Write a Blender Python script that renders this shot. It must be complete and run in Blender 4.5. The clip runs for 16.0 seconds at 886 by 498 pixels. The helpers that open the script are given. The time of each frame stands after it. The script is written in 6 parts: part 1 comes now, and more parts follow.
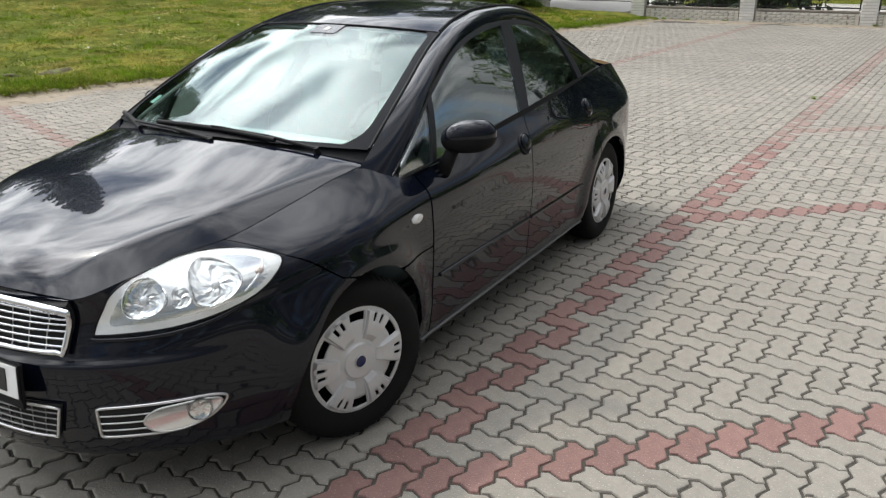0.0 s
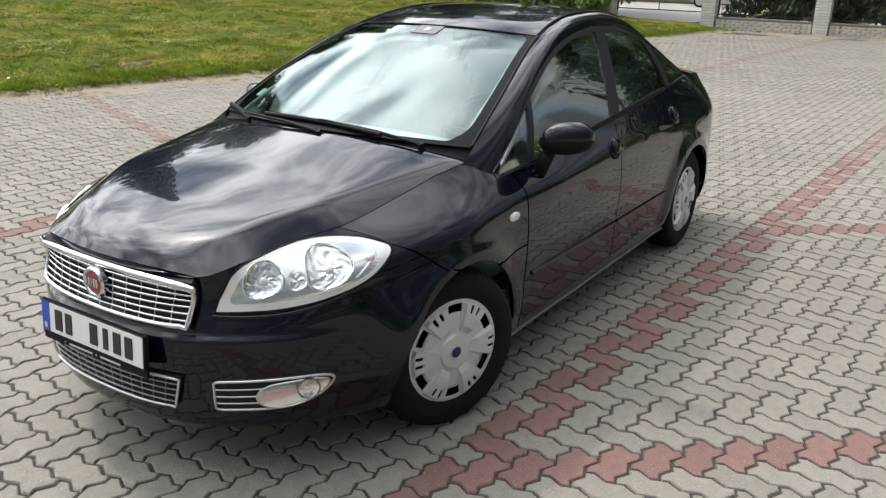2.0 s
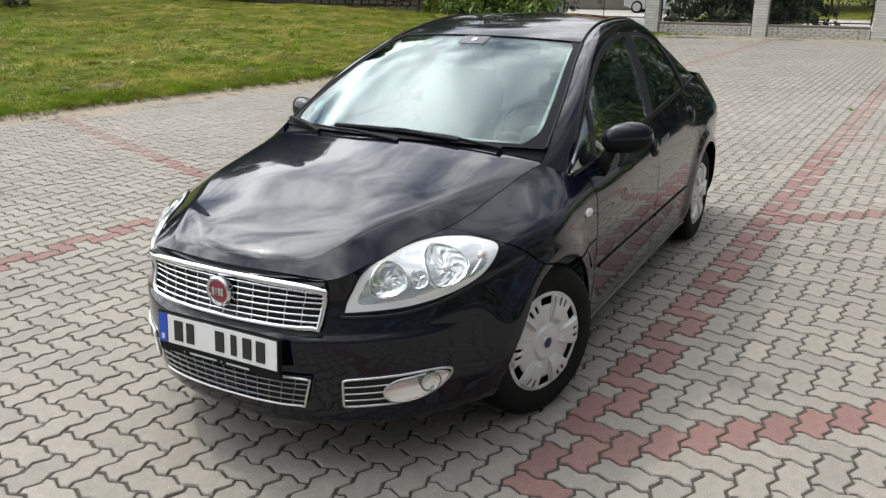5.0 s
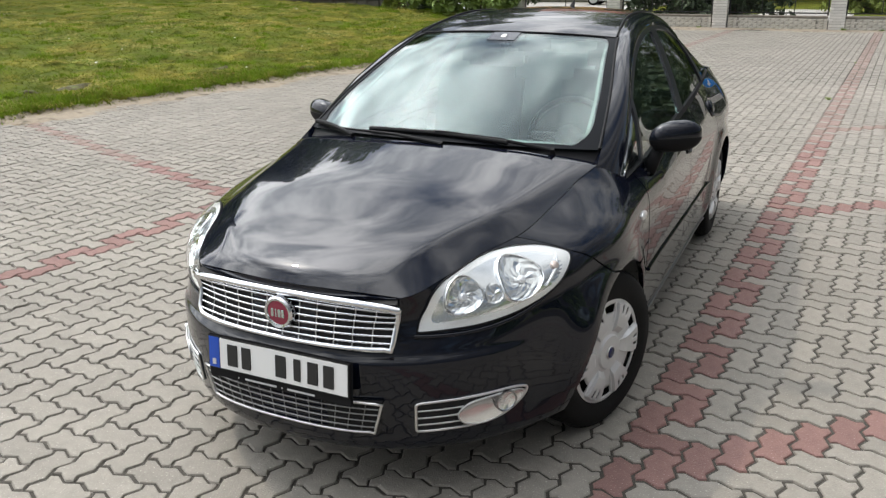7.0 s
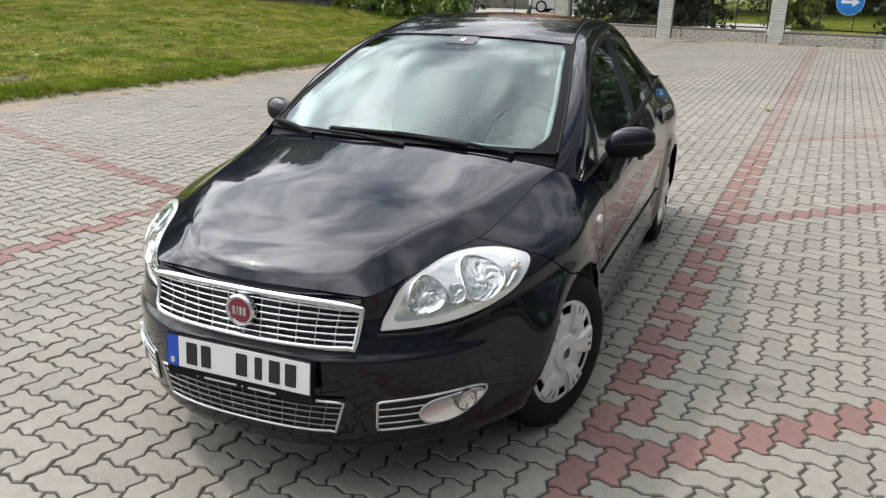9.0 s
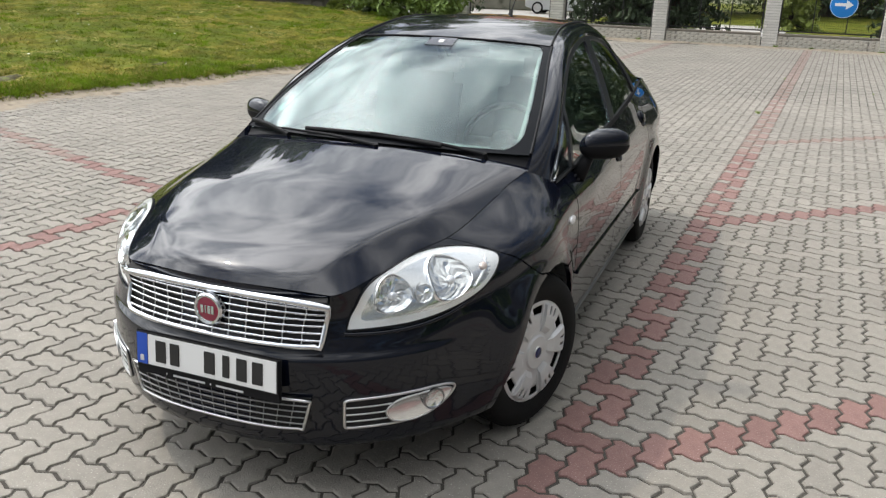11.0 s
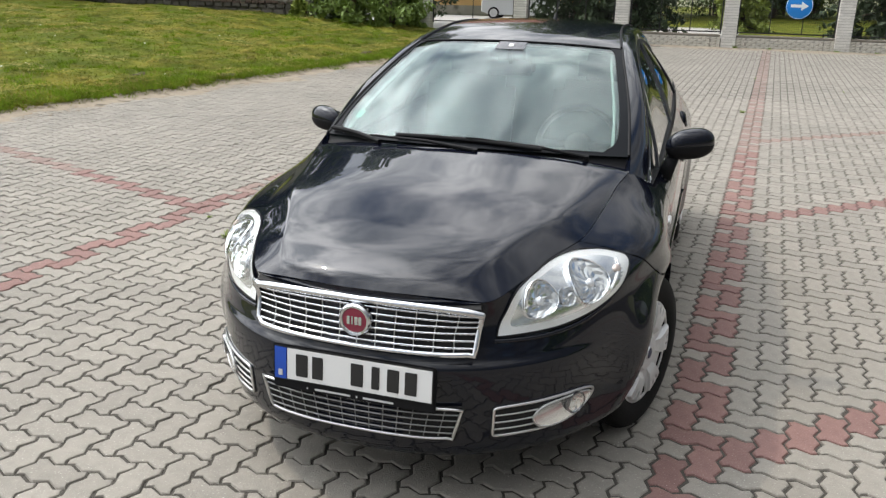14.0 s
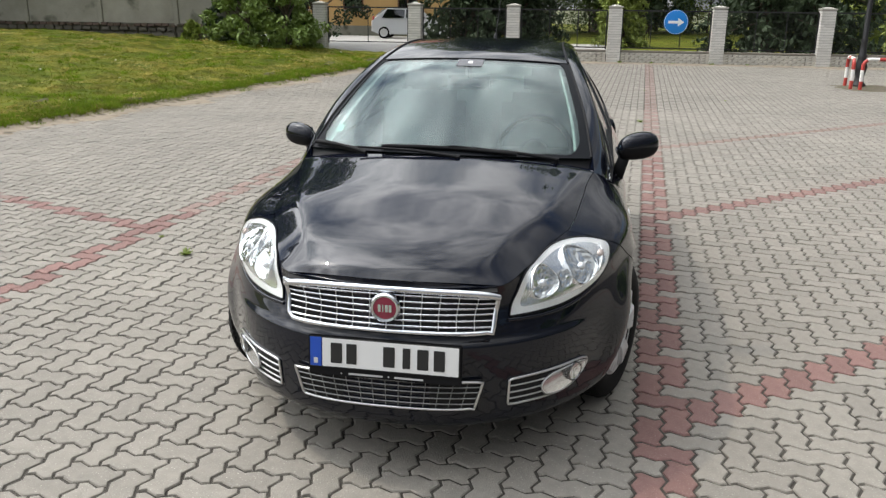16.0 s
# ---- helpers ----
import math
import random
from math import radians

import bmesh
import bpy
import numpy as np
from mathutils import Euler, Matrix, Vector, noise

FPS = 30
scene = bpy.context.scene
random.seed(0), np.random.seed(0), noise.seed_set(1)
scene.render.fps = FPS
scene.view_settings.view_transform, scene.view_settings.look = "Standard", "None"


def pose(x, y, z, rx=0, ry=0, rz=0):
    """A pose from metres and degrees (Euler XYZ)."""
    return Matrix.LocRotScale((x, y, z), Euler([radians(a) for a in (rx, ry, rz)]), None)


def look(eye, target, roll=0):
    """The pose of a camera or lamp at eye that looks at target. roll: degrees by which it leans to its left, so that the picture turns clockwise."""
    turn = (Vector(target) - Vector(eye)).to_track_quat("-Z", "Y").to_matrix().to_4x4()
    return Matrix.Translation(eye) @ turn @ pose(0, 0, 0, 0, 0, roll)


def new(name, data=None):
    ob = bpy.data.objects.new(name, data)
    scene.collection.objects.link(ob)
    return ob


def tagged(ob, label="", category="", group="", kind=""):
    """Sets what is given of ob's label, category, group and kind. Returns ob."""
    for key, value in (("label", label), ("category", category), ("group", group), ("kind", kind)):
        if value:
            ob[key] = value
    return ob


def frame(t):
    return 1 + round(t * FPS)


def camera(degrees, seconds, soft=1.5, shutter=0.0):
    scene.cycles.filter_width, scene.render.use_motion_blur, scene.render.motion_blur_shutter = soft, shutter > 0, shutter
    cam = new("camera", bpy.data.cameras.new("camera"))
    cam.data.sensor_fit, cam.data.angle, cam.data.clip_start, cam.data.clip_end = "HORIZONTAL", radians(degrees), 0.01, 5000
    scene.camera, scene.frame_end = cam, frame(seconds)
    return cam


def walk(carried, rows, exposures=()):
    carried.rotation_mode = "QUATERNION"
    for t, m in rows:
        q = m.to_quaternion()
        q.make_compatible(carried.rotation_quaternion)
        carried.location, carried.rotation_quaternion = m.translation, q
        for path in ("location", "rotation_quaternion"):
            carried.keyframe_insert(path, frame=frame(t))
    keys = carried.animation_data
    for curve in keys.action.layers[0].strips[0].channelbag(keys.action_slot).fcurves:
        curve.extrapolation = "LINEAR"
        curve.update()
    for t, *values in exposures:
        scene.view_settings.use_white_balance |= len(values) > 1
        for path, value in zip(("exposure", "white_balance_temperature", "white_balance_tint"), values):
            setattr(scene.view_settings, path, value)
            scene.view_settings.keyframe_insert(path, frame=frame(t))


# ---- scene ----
cam = camera(56.0, 16.0, soft=1.3)
PATH = [
    (0, (0.308, 0.115, 1.637), (-0.691, 1.719, 0.981), 0.2),
    (0.5, (0.293, 0.123, 1.642), (-0.767, 1.681, 0.971), 0.1),
    (1, (0.282, 0.106, 1.637), (-0.842, 1.626, 0.982), 0.9),
    (1.5, (0.3, 0.098, 1.632), (-0.85, 1.598, 0.98), 2.6),
    (2, (0.213, -0.056, 1.632), (-0.888, 1.483, 0.984), 1.6),
    (2.5, (0.138, -0.18, 1.639), (-0.823, 1.449, 0.99), 1.0),
    (3, (0.235, -0.263, 1.646), (-0.705, 1.386, 1.016), 0.4),
    (3.5, (0.273, -0.334, 1.641), (-0.712, 1.293, 1.021), -0.5),
    (4, (0.148, -0.388, 1.631), (-0.857, 1.227, 1.015), -0.2),
    (4.5, (-0.053, -0.478, 1.63), (-1.051, 1.141, 1.012), 0.0),
    (4.7, (-0.096, -0.494, 1.628), (-1.094, 1.125, 1.009), 0.1),
    (6.8, (-0.505, -0.495, 1.637), (-1.413, 1.17, 1.002), -0.4),
    (7, (-0.553, -0.527, 1.631), (-1.453, 1.142, 0.998), -0.4),
    (7.5, (-0.597, -0.562, 1.627), (-1.461, 1.128, 0.997), 1.1),
    (8, (-0.591, -0.577, 1.63), (-1.404, 1.138, 0.999), 1.6),
    (8.5, (-0.598, -0.578, 1.63), (-1.38, 1.152, 1.001), 1.7),
    (10.8, (-0.516, -0.557, 1.622), (-1.31, 1.172, 1.006), 1.3),
    (11, (-0.499, -0.556, 1.636), (-1.276, 1.178, 1.013), 1.9),
    (11.5, (-0.409, -0.525, 1.612), (-1.218, 1.199, 1.0), 4.3),
    (12, (-0.458, -0.642, 1.605), (-1.302, 1.076, 1.023), 8.6),
    (12.5, (-0.625, -0.873, 1.616), (-1.449, 0.857, 1.042), 7.0),
    (13, (-0.728, -0.899, 1.617), (-1.53, 0.841, 1.042), 3.8),
    (13.5, (-0.908, -0.77, 1.618), (-1.63, 0.996, 1.018), 0.8),
    (14, (-1.05, -0.77, 1.613), (-1.722, 1.013, 1.006), 1.3),
    (14.5, (-1.264, -0.918, 1.607), (-1.823, 0.905, 1.003), 1.4),
    (15, (-1.358, -1.058, 1.611), (-1.813, 0.793, 1.006), 0.5),
    (15.5, (-1.272, -1.163, 1.616), (-1.719, 0.697, 1.036), 0.5),
    (16, (-1.327, -1.214, 1.624), (-1.76, 0.656, 1.063), 0.7),
]
walk(cam, [(t, look(eye, target, roll)) for t, eye, target, roll in PATH], exposures=((0.0, -0.20), (8.5, -0.19), (13.0, -0.19), (15.0, -0.12), (16.0, -0.28)))

# ---- light ----
SUN = Vector((-0.65, 0.04, 1.0)).normalized()
world = bpy.data.worlds.new("world")
scene.world = world
world.use_nodes = True
wn, wl = world.node_tree.nodes, world.node_tree.links
wn.clear()
sky = wn.new("ShaderNodeTexSky")
sky.sky_type, sky.sun_disc = "NISHITA", False
sky.sun_elevation = math.asin(SUN.z)
sky.sun_rotation = math.atan2(SUN.x, SUN.y)
coord = wn.new("ShaderNodeTexCoord")
split = wn.new("ShaderNodeSeparateXYZ")
high = wn.new("ShaderNodeMath")
high.operation, high.inputs[1].default_value = "ADD", 0.22
high_up = wn.new("ShaderNodeMath")
high_up.operation, high_up.inputs[1].default_value = "MAXIMUM", 0.12
across, along = wn.new("ShaderNodeMath"), wn.new("ShaderNodeMath")
across.operation = along.operation = "DIVIDE"
layer = wn.new("ShaderNodeCombineXYZ")
wl.new(coord.outputs["Generated"], split.inputs[0])
wl.new(split.outputs["Z"], high.inputs[0])
wl.new(high.outputs[0], high_up.inputs[0])
wl.new(split.outputs["X"], across.inputs[0]), wl.new(high_up.outputs[0], across.inputs[1])
squeeze = wn.new("ShaderNodeMath")
squeeze.operation, squeeze.inputs[1].default_value = "MULTIPLY", 0.8
wl.new(split.outputs["Y"], squeeze.inputs[0]), wl.new(squeeze.outputs[0], along.inputs[0]), wl.new(high_up.outputs[0], along.inputs[1])
wl.new(across.outputs[0], layer.inputs[0]), wl.new(along.outputs[0], layer.inputs[1])
clouds = wn.new("ShaderNodeTexNoise")
clouds.inputs["Scale"].default_value, clouds.inputs["Detail"].default_value = 2.3, 10
clouds.inputs["Roughness"].default_value, clouds.inputs["Distortion"].default_value = 0.58, 0.3

cover = wn.new("ShaderNodeValToRGB")
cover.color_ramp.elements[0].position, cover.color_ramp.elements[1].position = 0.33, 0.50
shade = wn.new("ShaderNodeTexNoise")
shade.inputs["Scale"].default_value, shade.inputs["Detail"].default_value = 4.3, 12
shade.inputs["Roughness"].default_value, shade.inputs["Distortion"].default_value = 0.60, 0.5
shade_ramp = wn.new("ShaderNodeValToRGB")
shade_ramp.color_ramp.elements[0].position, shade_ramp.color_ramp.elements[1].position = 0.40, 0.60
shade_ramp.color_ramp.elements[0].color = (6.6, 7.0, 7.5, 1)
shade_ramp.color_ramp.elements[1].color = (16.2, 16.4, 16.6, 1)
blend = wn.new("ShaderNodeMix")
blend.data_type = "RGBA"
back = wn.new("ShaderNodeBackground")
back.inputs["Strength"].default_value = 0.136
wout = wn.new("ShaderNodeOutputWorld")
wl.new(layer.outputs["Vector"], clouds.inputs["Vector"])
wl.new(layer.outputs["Vector"], shade.inputs["Vector"])
wl.new(clouds.outputs["Fac"], cover.inputs["Fac"])
wl.new(shade.outputs["Fac"], shade_ramp.inputs["Fac"])
wl.new(cover.outputs["Color"], blend.inputs["Factor"])
wl.new(sky.outputs["Color"], blend.inputs["A"])
toward = wn.new("ShaderNodeVectorMath")
toward.operation, toward.inputs[1].default_value = "DOT_PRODUCT", SUN
glow = wn.new("ShaderNodeMath")
glow.operation, glow.use_clamp = "MULTIPLY_ADD", True
glow.inputs[1].default_value, glow.inputs[2].default_value = 0.62, 0.38
power = wn.new("ShaderNodeMath")
power.operation, power.inputs[1].default_value = "POWER", 3.5
lift = wn.new("ShaderNodeMath")
lift.operation, lift.inputs[1].default_value, lift.inputs[2].default_value = "MULTIPLY_ADD", 3.4, 0.10
bright = wn.new("ShaderNodeVectorMath")
bright.operation = "SCALE"
wl.new(coord.outputs["Generated"], toward.inputs[0])
wl.new(toward.outputs["Value"], glow.inputs[0])
wl.new(glow.outputs[0], power.inputs[0])
wl.new(power.outputs[0], lift.inputs[0])
# the thin cloud round the sun shines most
halo = wn.new("ShaderNodeMath")
halo.operation, halo.inputs[1].default_value = "POWER", 34.0
veil = wn.new("ShaderNodeMath")
veil.operation, veil.inputs[1].default_value = "MULTIPLY_ADD", 2.6
wl.new(glow.outputs[0], halo.inputs[0]), wl.new(halo.outputs[0], veil.inputs[0]), wl.new(lift.outputs[0], veil.inputs[2])
wl.new(shade_ramp.outputs["Color"], bright.inputs[0])
wl.new(veil.outputs[0], bright.inputs["Scale"])
wl.new(bright.outputs["Vector"], blend.inputs["B"])
wl.new(blend.outputs["Result"], back.inputs["Color"])
wl.new(back.outputs["Background"], wout.inputs["Surface"])

sun = new("sun", bpy.data.lights.new("sun", "SUN"))
sun.data.energy, sun.data.angle, sun.data.color = 2.0, radians(0.9), (1.0, 0.92, 0.79)
sun.matrix_world = look(SUN * 50, (0, 0, 0))


# ---- materials ----
def material(name, colour, rough=0.5, metal=0.0, vary=0.0, scale=6.0, bump=0.0, bump_scale=60.0, coat=0.0, spots=None, per_piece="", stain=0.0):
    """Principled material with mottling at two scales, fine relief and a change from piece to piece."""
    m = bpy.data.materials.new(name)
    m.use_nodes = True
    n, l = m.node_tree.nodes, m.node_tree.links
    p = n["Principled BSDF"]
    p.inputs["Roughness"].default_value, p.inputs["Metallic"].default_value = rough, metal
    p.inputs["Base Color"].default_value = (*colour, 1)
    p.inputs["Coat Weight"].default_value = coat
    p.inputs["Coat Roughness"].default_value = 0.02
    tc = n.new("ShaderNodeTexCoord")
    if vary or per_piece or stain or spots:
        value = n.new("ShaderNodeMath")
        value.operation, value.inputs[1].default_value = "MULTIPLY_ADD", 2 * vary
        value.inputs[2].default_value = 1 - vary
        big = n.new("ShaderNodeTexNoise")
        big.inputs["Scale"].default_value, big.inputs["Detail"].default_value = scale, 8
        big.inputs["Roughness"].default_value = 0.7
        l.new(tc.outputs["Object"], big.inputs["Vector"])
        l.new(big.outputs["Fac"], value.inputs[0])
        last = value.outputs[0]
        if stain:
            wide = n.new("ShaderNodeTexNoise")
            wide.inputs["Scale"].default_value, wide.inputs["Detail"].default_value = 0.55, 5
            l.new(tc.outputs["Object"], wide.inputs["Vector"])
            k = n.new("ShaderNodeMath")
            k.operation, k.inputs[1].default_value, k.inputs[2].default_value = "MULTIPLY_ADD", 2 * stain, 1 - stain
            l.new(wide.outputs["Fac"], k.inputs[0])
            q = n.new("ShaderNodeMath")
            q.operation = "MULTIPLY"
            l.new(last, q.inputs[0]), l.new(k.outputs[0], q.inputs[1])
            last = q.outputs[0]
        if per_piece:
            if per_piece == "island":
                r = n.new("ShaderNodeNewGeometry").outputs["Random Per Island"]
            else:
                r = n.new("ShaderNodeObjectInfo").outputs["Random"]
            k = n.new("ShaderNodeMath")
            k.operation, k.inputs[1].default_value, k.inputs[2].default_value = "MULTIPLY_ADD", 0.18, 0.91
            l.new(r, k.inputs[0])
            q = n.new("ShaderNodeMath")
            q.operation = "MULTIPLY"
            l.new(last, q.inputs[0]), l.new(k.outputs[0], q.inputs[1])
            last = q.outputs[0]
        hsv = n.new("ShaderNodeHueSaturation")
        hsv.inputs["Color"].default_value = (*colour, 1)
        l.new(last, hsv.inputs["Value"])
        out = hsv.outputs["Color"]
        if spots:
            speck = n.new("ShaderNodeTexNoise")
            speck.inputs["Scale"].default_value, speck.inputs["Detail"].default_value = spots[1], 4
            l.new(tc.outputs["Object"], speck.inputs["Vector"])
            ramp = n.new("ShaderNodeValToRGB")
            ramp.color_ramp.elements[0].position, ramp.color_ramp.elements[1].position = spots[2], spots[2] + 0.12
            l.new(speck.outputs["Fac"], ramp.inputs["Fac"])
            mixed = n.new("ShaderNodeMix")
            mixed.data_type = "RGBA"
            mixed.inputs["B"].default_value = (*spots[0], 1)
            l.new(ramp.outputs["Color"], mixed.inputs["Factor"])
            l.new(out, mixed.inputs["A"])
            out = mixed.outputs["Result"]
        l.new(out, p.inputs["Base Color"])
    if bump:
        fine = n.new("ShaderNodeTexNoise")
        fine.inputs["Scale"].default_value, fine.inputs["Detail"].default_value = bump_scale, 6
        l.new(tc.outputs["Object"], fine.inputs["Vector"])
        b = n.new("ShaderNodeBump")
        b.inputs["Strength"].default_value, b.inputs["Distance"].default_value = bump, 0.01
        l.new(fine.outputs["Fac"], b.inputs["Height"])
        l.new(b.outputs["Normal"], p.inputs["Normal"])
    return m


def glass(name, tint, gloss=0.012, clear=1.0, shine_tint=(1, 1, 1), dust=0.0):
    """A thin pane: clear where looked through, a mirror at the Fresnel share."""
    m = bpy.data.materials.new(name)
    m.use_nodes = True
    n, l = m.node_tree.nodes, m.node_tree.links
    n.remove(n["Principled BSDF"])
    see, shine, mix, rim = (n.new("ShaderNode" + k) for k in ("BsdfTransparent", "BsdfGlossy", "MixShader", "LayerWeight"))
    rim.inputs["Blend"].default_value = 0.5
    power, share = n.new("ShaderNodeMath"), n.new("ShaderNodeMath")
    power.operation, power.inputs[1].default_value = "POWER", 5.0
    least = ((1.75 * clear - 1) / (1.75 * clear + 1)) ** 2
    share.operation, share.inputs[1].default_value, share.inputs[2].default_value = "MULTIPLY_ADD", 1 - least, least
    l.new(rim.outputs["Facing"], power.inputs[0]), l.new(power.outputs[0], share.inputs[0])
    see.inputs["Color"].default_value = (*tint, 1)
    shine.inputs["Roughness"].default_value = gloss
    shine.inputs["Color"].default_value = (*shine_tint, 1)
    l.new(share.outputs[0], mix.inputs["Fac"])
    l.new(see.outputs["BSDF"], mix.inputs[1]), l.new(shine.outputs["BSDF"], mix.inputs[2])
    out = mix.outputs["Shader"]
    if dust:
        film, veil = n.new("ShaderNodeBsdfDiffuse"), n.new("ShaderNodeMixShader")
        film.inputs["Color"].default_value = (0.75, 0.78, 0.76, 1)
        veil.inputs["Fac"].default_value = dust
        l.new(out, veil.inputs[1]), l.new(film.outputs["BSDF"], veil.inputs[2])
        out = veil.outputs["Shader"]
    l.new(out, n["Material Output"].inputs["Surface"])
    return m


GREY, RED = (0.206, 0.190, 0.164), (0.176, 0.100, 0.088)
M_PAVER = material("paver_grey", GREY, 0.9, vary=0.30, scale=18, bump=0.5, bump_scale=170, per_piece="object", spots=((0.42, 0.40, 0.36), 140, 0.62))
M_PAVER_RED = material("paver_red", RED, 0.9, vary=0.30, scale=18, bump=0.5, bump_scale=170, per_piece="object", spots=((0.40, 0.29, 0.27), 140, 0.62))
M_PAVERS = material("pavers_grey", GREY, 0.9, vary=0.30, scale=18, bump=0.5, bump_scale=170, per_piece="island", stain=0.22, spots=((0.42, 0.40, 0.36), 140, 0.62))
M_PAVERS_RED = material("pavers_red", RED, 0.9, vary=0.30, scale=18, bump=0.5, bump_scale=170, per_piece="island", stain=0.22, spots=((0.40, 0.29, 0.27), 140, 0.62))
# far red lines: wear and low sun glare both put into this paler colour
M_PAVERS_WORN_GLARE = material("pavers_worn_glare_red", (0.198, 0.140, 0.121), 0.9, vary=0.30, scale=18, bump=0.5, bump_scale=170, per_piece="island", stain=0.22)
M_JOINT = material("joint_sand", (0.042, 0.037, 0.030), 0.95, vary=0.35, scale=30, bump=0.5, bump_scale=200)
M_GROUND = material("ground_earth", (0.12, 0.13, 0.06), 0.95, vary=0.3, scale=2)


def let_through(m, colour, share):
    """Thin blades and leaves pass part of the light on to their other side."""
    n, l = m.node_tree.nodes, m.node_tree.links
    back_lit, both = n.new("ShaderNodeBsdfTranslucent"), n.new("ShaderNodeMixShader")
    both.inputs["Fac"].default_value = share
    l.new(colour, back_lit.inputs["Color"])
    l.new(n["Principled BSDF"].outputs["BSDF"], both.inputs[1]), l.new(back_lit.outputs["BSDF"], both.inputs[2])
    l.new(both.outputs["Shader"], n["Material Output"].inputs["Surface"])


def turf(name, green, straw, share, rough=0.85, bump=0.0, thin=0.0):
    """Grass that goes from green to straw in ragged patches; noise puts the dark of hollows into its colour."""
    m = bpy.data.materials.new(name)
    m.use_nodes = True
    n, l = m.node_tree.nodes, m.node_tree.links
    p = n["Principled BSDF"]
    p.inputs["Roughness"].default_value = rough
    p.inputs["Specular IOR Level"].default_value = 0.10
    tc = n.new("ShaderNodeTexCoord")
    patch, fleck, hollow_shade = (n.new("ShaderNodeTexNoise") for _ in range(3))
    for tex, sc, det, ro in ((patch, 0.9, 9, 0.68), (fleck, 7.0, 4, 0.6), (hollow_shade, 2.6, 5, 0.6)):
        tex.inputs["Scale"].default_value, tex.inputs["Detail"].default_value, tex.inputs["Roughness"].default_value = sc, det, ro
        l.new(tc.outputs["Object"], tex.inputs["Vector"])
    ramp = n.new("ShaderNodeValToRGB")
    ramp.color_ramp.elements[0].position, ramp.color_ramp.elements[1].position = share - 0.10, share + 0.12
    l.new(patch.outputs["Fac"], ramp.inputs["Fac"])
    mix = n.new("ShaderNodeMix")
    mix.data_type = "RGBA"
    mix.inputs["A"].default_value, mix.inputs["B"].default_value = (*green, 1), (*straw, 1)
    l.new(ramp.outputs["Color"], mix.inputs["Factor"])
    k1, k2, k3 = (n.new("ShaderNodeMath") for _ in range(3))
    k1.operation = k2.operation = "MULTIPLY_ADD"
    k3.operation = "MULTIPLY"
    k1.inputs[1].default_value, k1.inputs[2].default_value = 0.9, 0.55
    k2.inputs[1].default_value, k2.inputs[2].default_value = 1.5, 0.25
    l.new(fleck.outputs["Fac"], k1.inputs[0]), l.new(hollow_shade.outputs["Fac"], k2.inputs[0])
    l.new(k1.outputs[0], k3.inputs[0]), l.new(k2.outputs[0], k3.inputs[1])
    hsv = n.new("ShaderNodeHueSaturation")
    l.new(mix.outputs["Result"], hsv.inputs["Color"]), l.new(k3.outputs[0], hsv.inputs["Value"])
    l.new(hsv.outputs["Color"], p.inputs["Base Color"])
    if bump:
        b = n.new("ShaderNodeBump")
        b.inputs["Strength"].default_value, b.inputs["Distance"].default_value = bump, 0.05
        l.new(fleck.outputs["Fac"], b.inputs["Height"]), l.new(b.outputs["Normal"], p.inputs["Normal"])
    if thin:
        let_through(m, hsv.outputs["Color"], thin)
    return m


M_GRASS = turf("grass_turf", (0.070, 0.092, 0.008), (0.158, 0.142, 0.022), 0.54, bump=0.8)
M_BLADE = turf("grass_blade", (0.092, 0.124, 0.009), (0.208, 0.186, 0.030), 0.55, thin=0.45)
M_BLADE_GREEN = turf("fresh_grass_blade", (0.125, 0.195, 0.014), (0.21, 0.21, 0.04), 0.66, thin=0.45)
M_DEBRIS = material("brown_debris", (0.20, 0.145, 0.08), 0.9, per_piece="island", vary=0.4, scale=4)
M_HAY = material("dry_grass", (0.44, 0.39, 0.14), 0.85, per_piece="island", vary=0.3, scale=3)
let_through(M_HAY, [k for k in M_HAY.node_tree.nodes if k.type == "HUE_SAT"][0].outputs["Color"], 0.4)
M_HAY_MIX = turf("drying_grass", (0.165, 0.170, 0.022), (0.33, 0.28, 0.075), 0.50, thin=0.35)
M_PAINT = material("black_car_paint", (0.003, 0.0042, 0.009), 0.20, coat=1.0)
M_PAINT.node_tree.nodes["Principled BSDF"].inputs["Specular IOR Level"].default_value = 0.03
M_PAINT.node_tree.nodes["Principled BSDF"].inputs["Coat IOR"].default_value = 1.41
M_PAINT.node_tree.nodes["Principled BSDF"].inputs["Coat Roughness"].default_value = 0.006
M_TRIM = material("black_plastic", (0.010, 0.010, 0.011), 0.55, bump=0.05, bump_scale=300)
M_TRIM.node_tree.nodes["Principled BSDF"].inputs["Specular IOR Level"].default_value = 0.10
M_FRAME = material("window_frame_black", (0.011, 0.012, 0.015), 0.35, vary=0.1, scale=10)
M_FRAME.node_tree.nodes["Principled BSDF"].inputs["Specular IOR Level"].default_value = 0.35
M_PRINT = material("black_screen_print", (0.008, 0.009, 0.011), 0.45)
M_PRINT.node_tree.nodes["Principled BSDF"].inputs["Specular IOR Level"].default_value = 0.05
M_SENSOR = material("smoky_sensor_patch", (0.05, 0.05, 0.058), 0.18, vary=0.2, scale=30)
M_RUBBER = material("tyre_rubber", (0.007, 0.007, 0.007), 0.8, vary=0.35, scale=25, bump=0.1, bump_scale=150)
M_RUBBER.node_tree.nodes["Principled BSDF"].inputs["Specular IOR Level"].default_value = 0.2
M_SILVER = material("silver_hubcap", (0.58, 0.58, 0.58), 0.38, metal=0.25, vary=0.08, scale=18)
M_CHROME = material("chrome", (0.64, 0.65, 0.67), 0.13, metal=1.0)
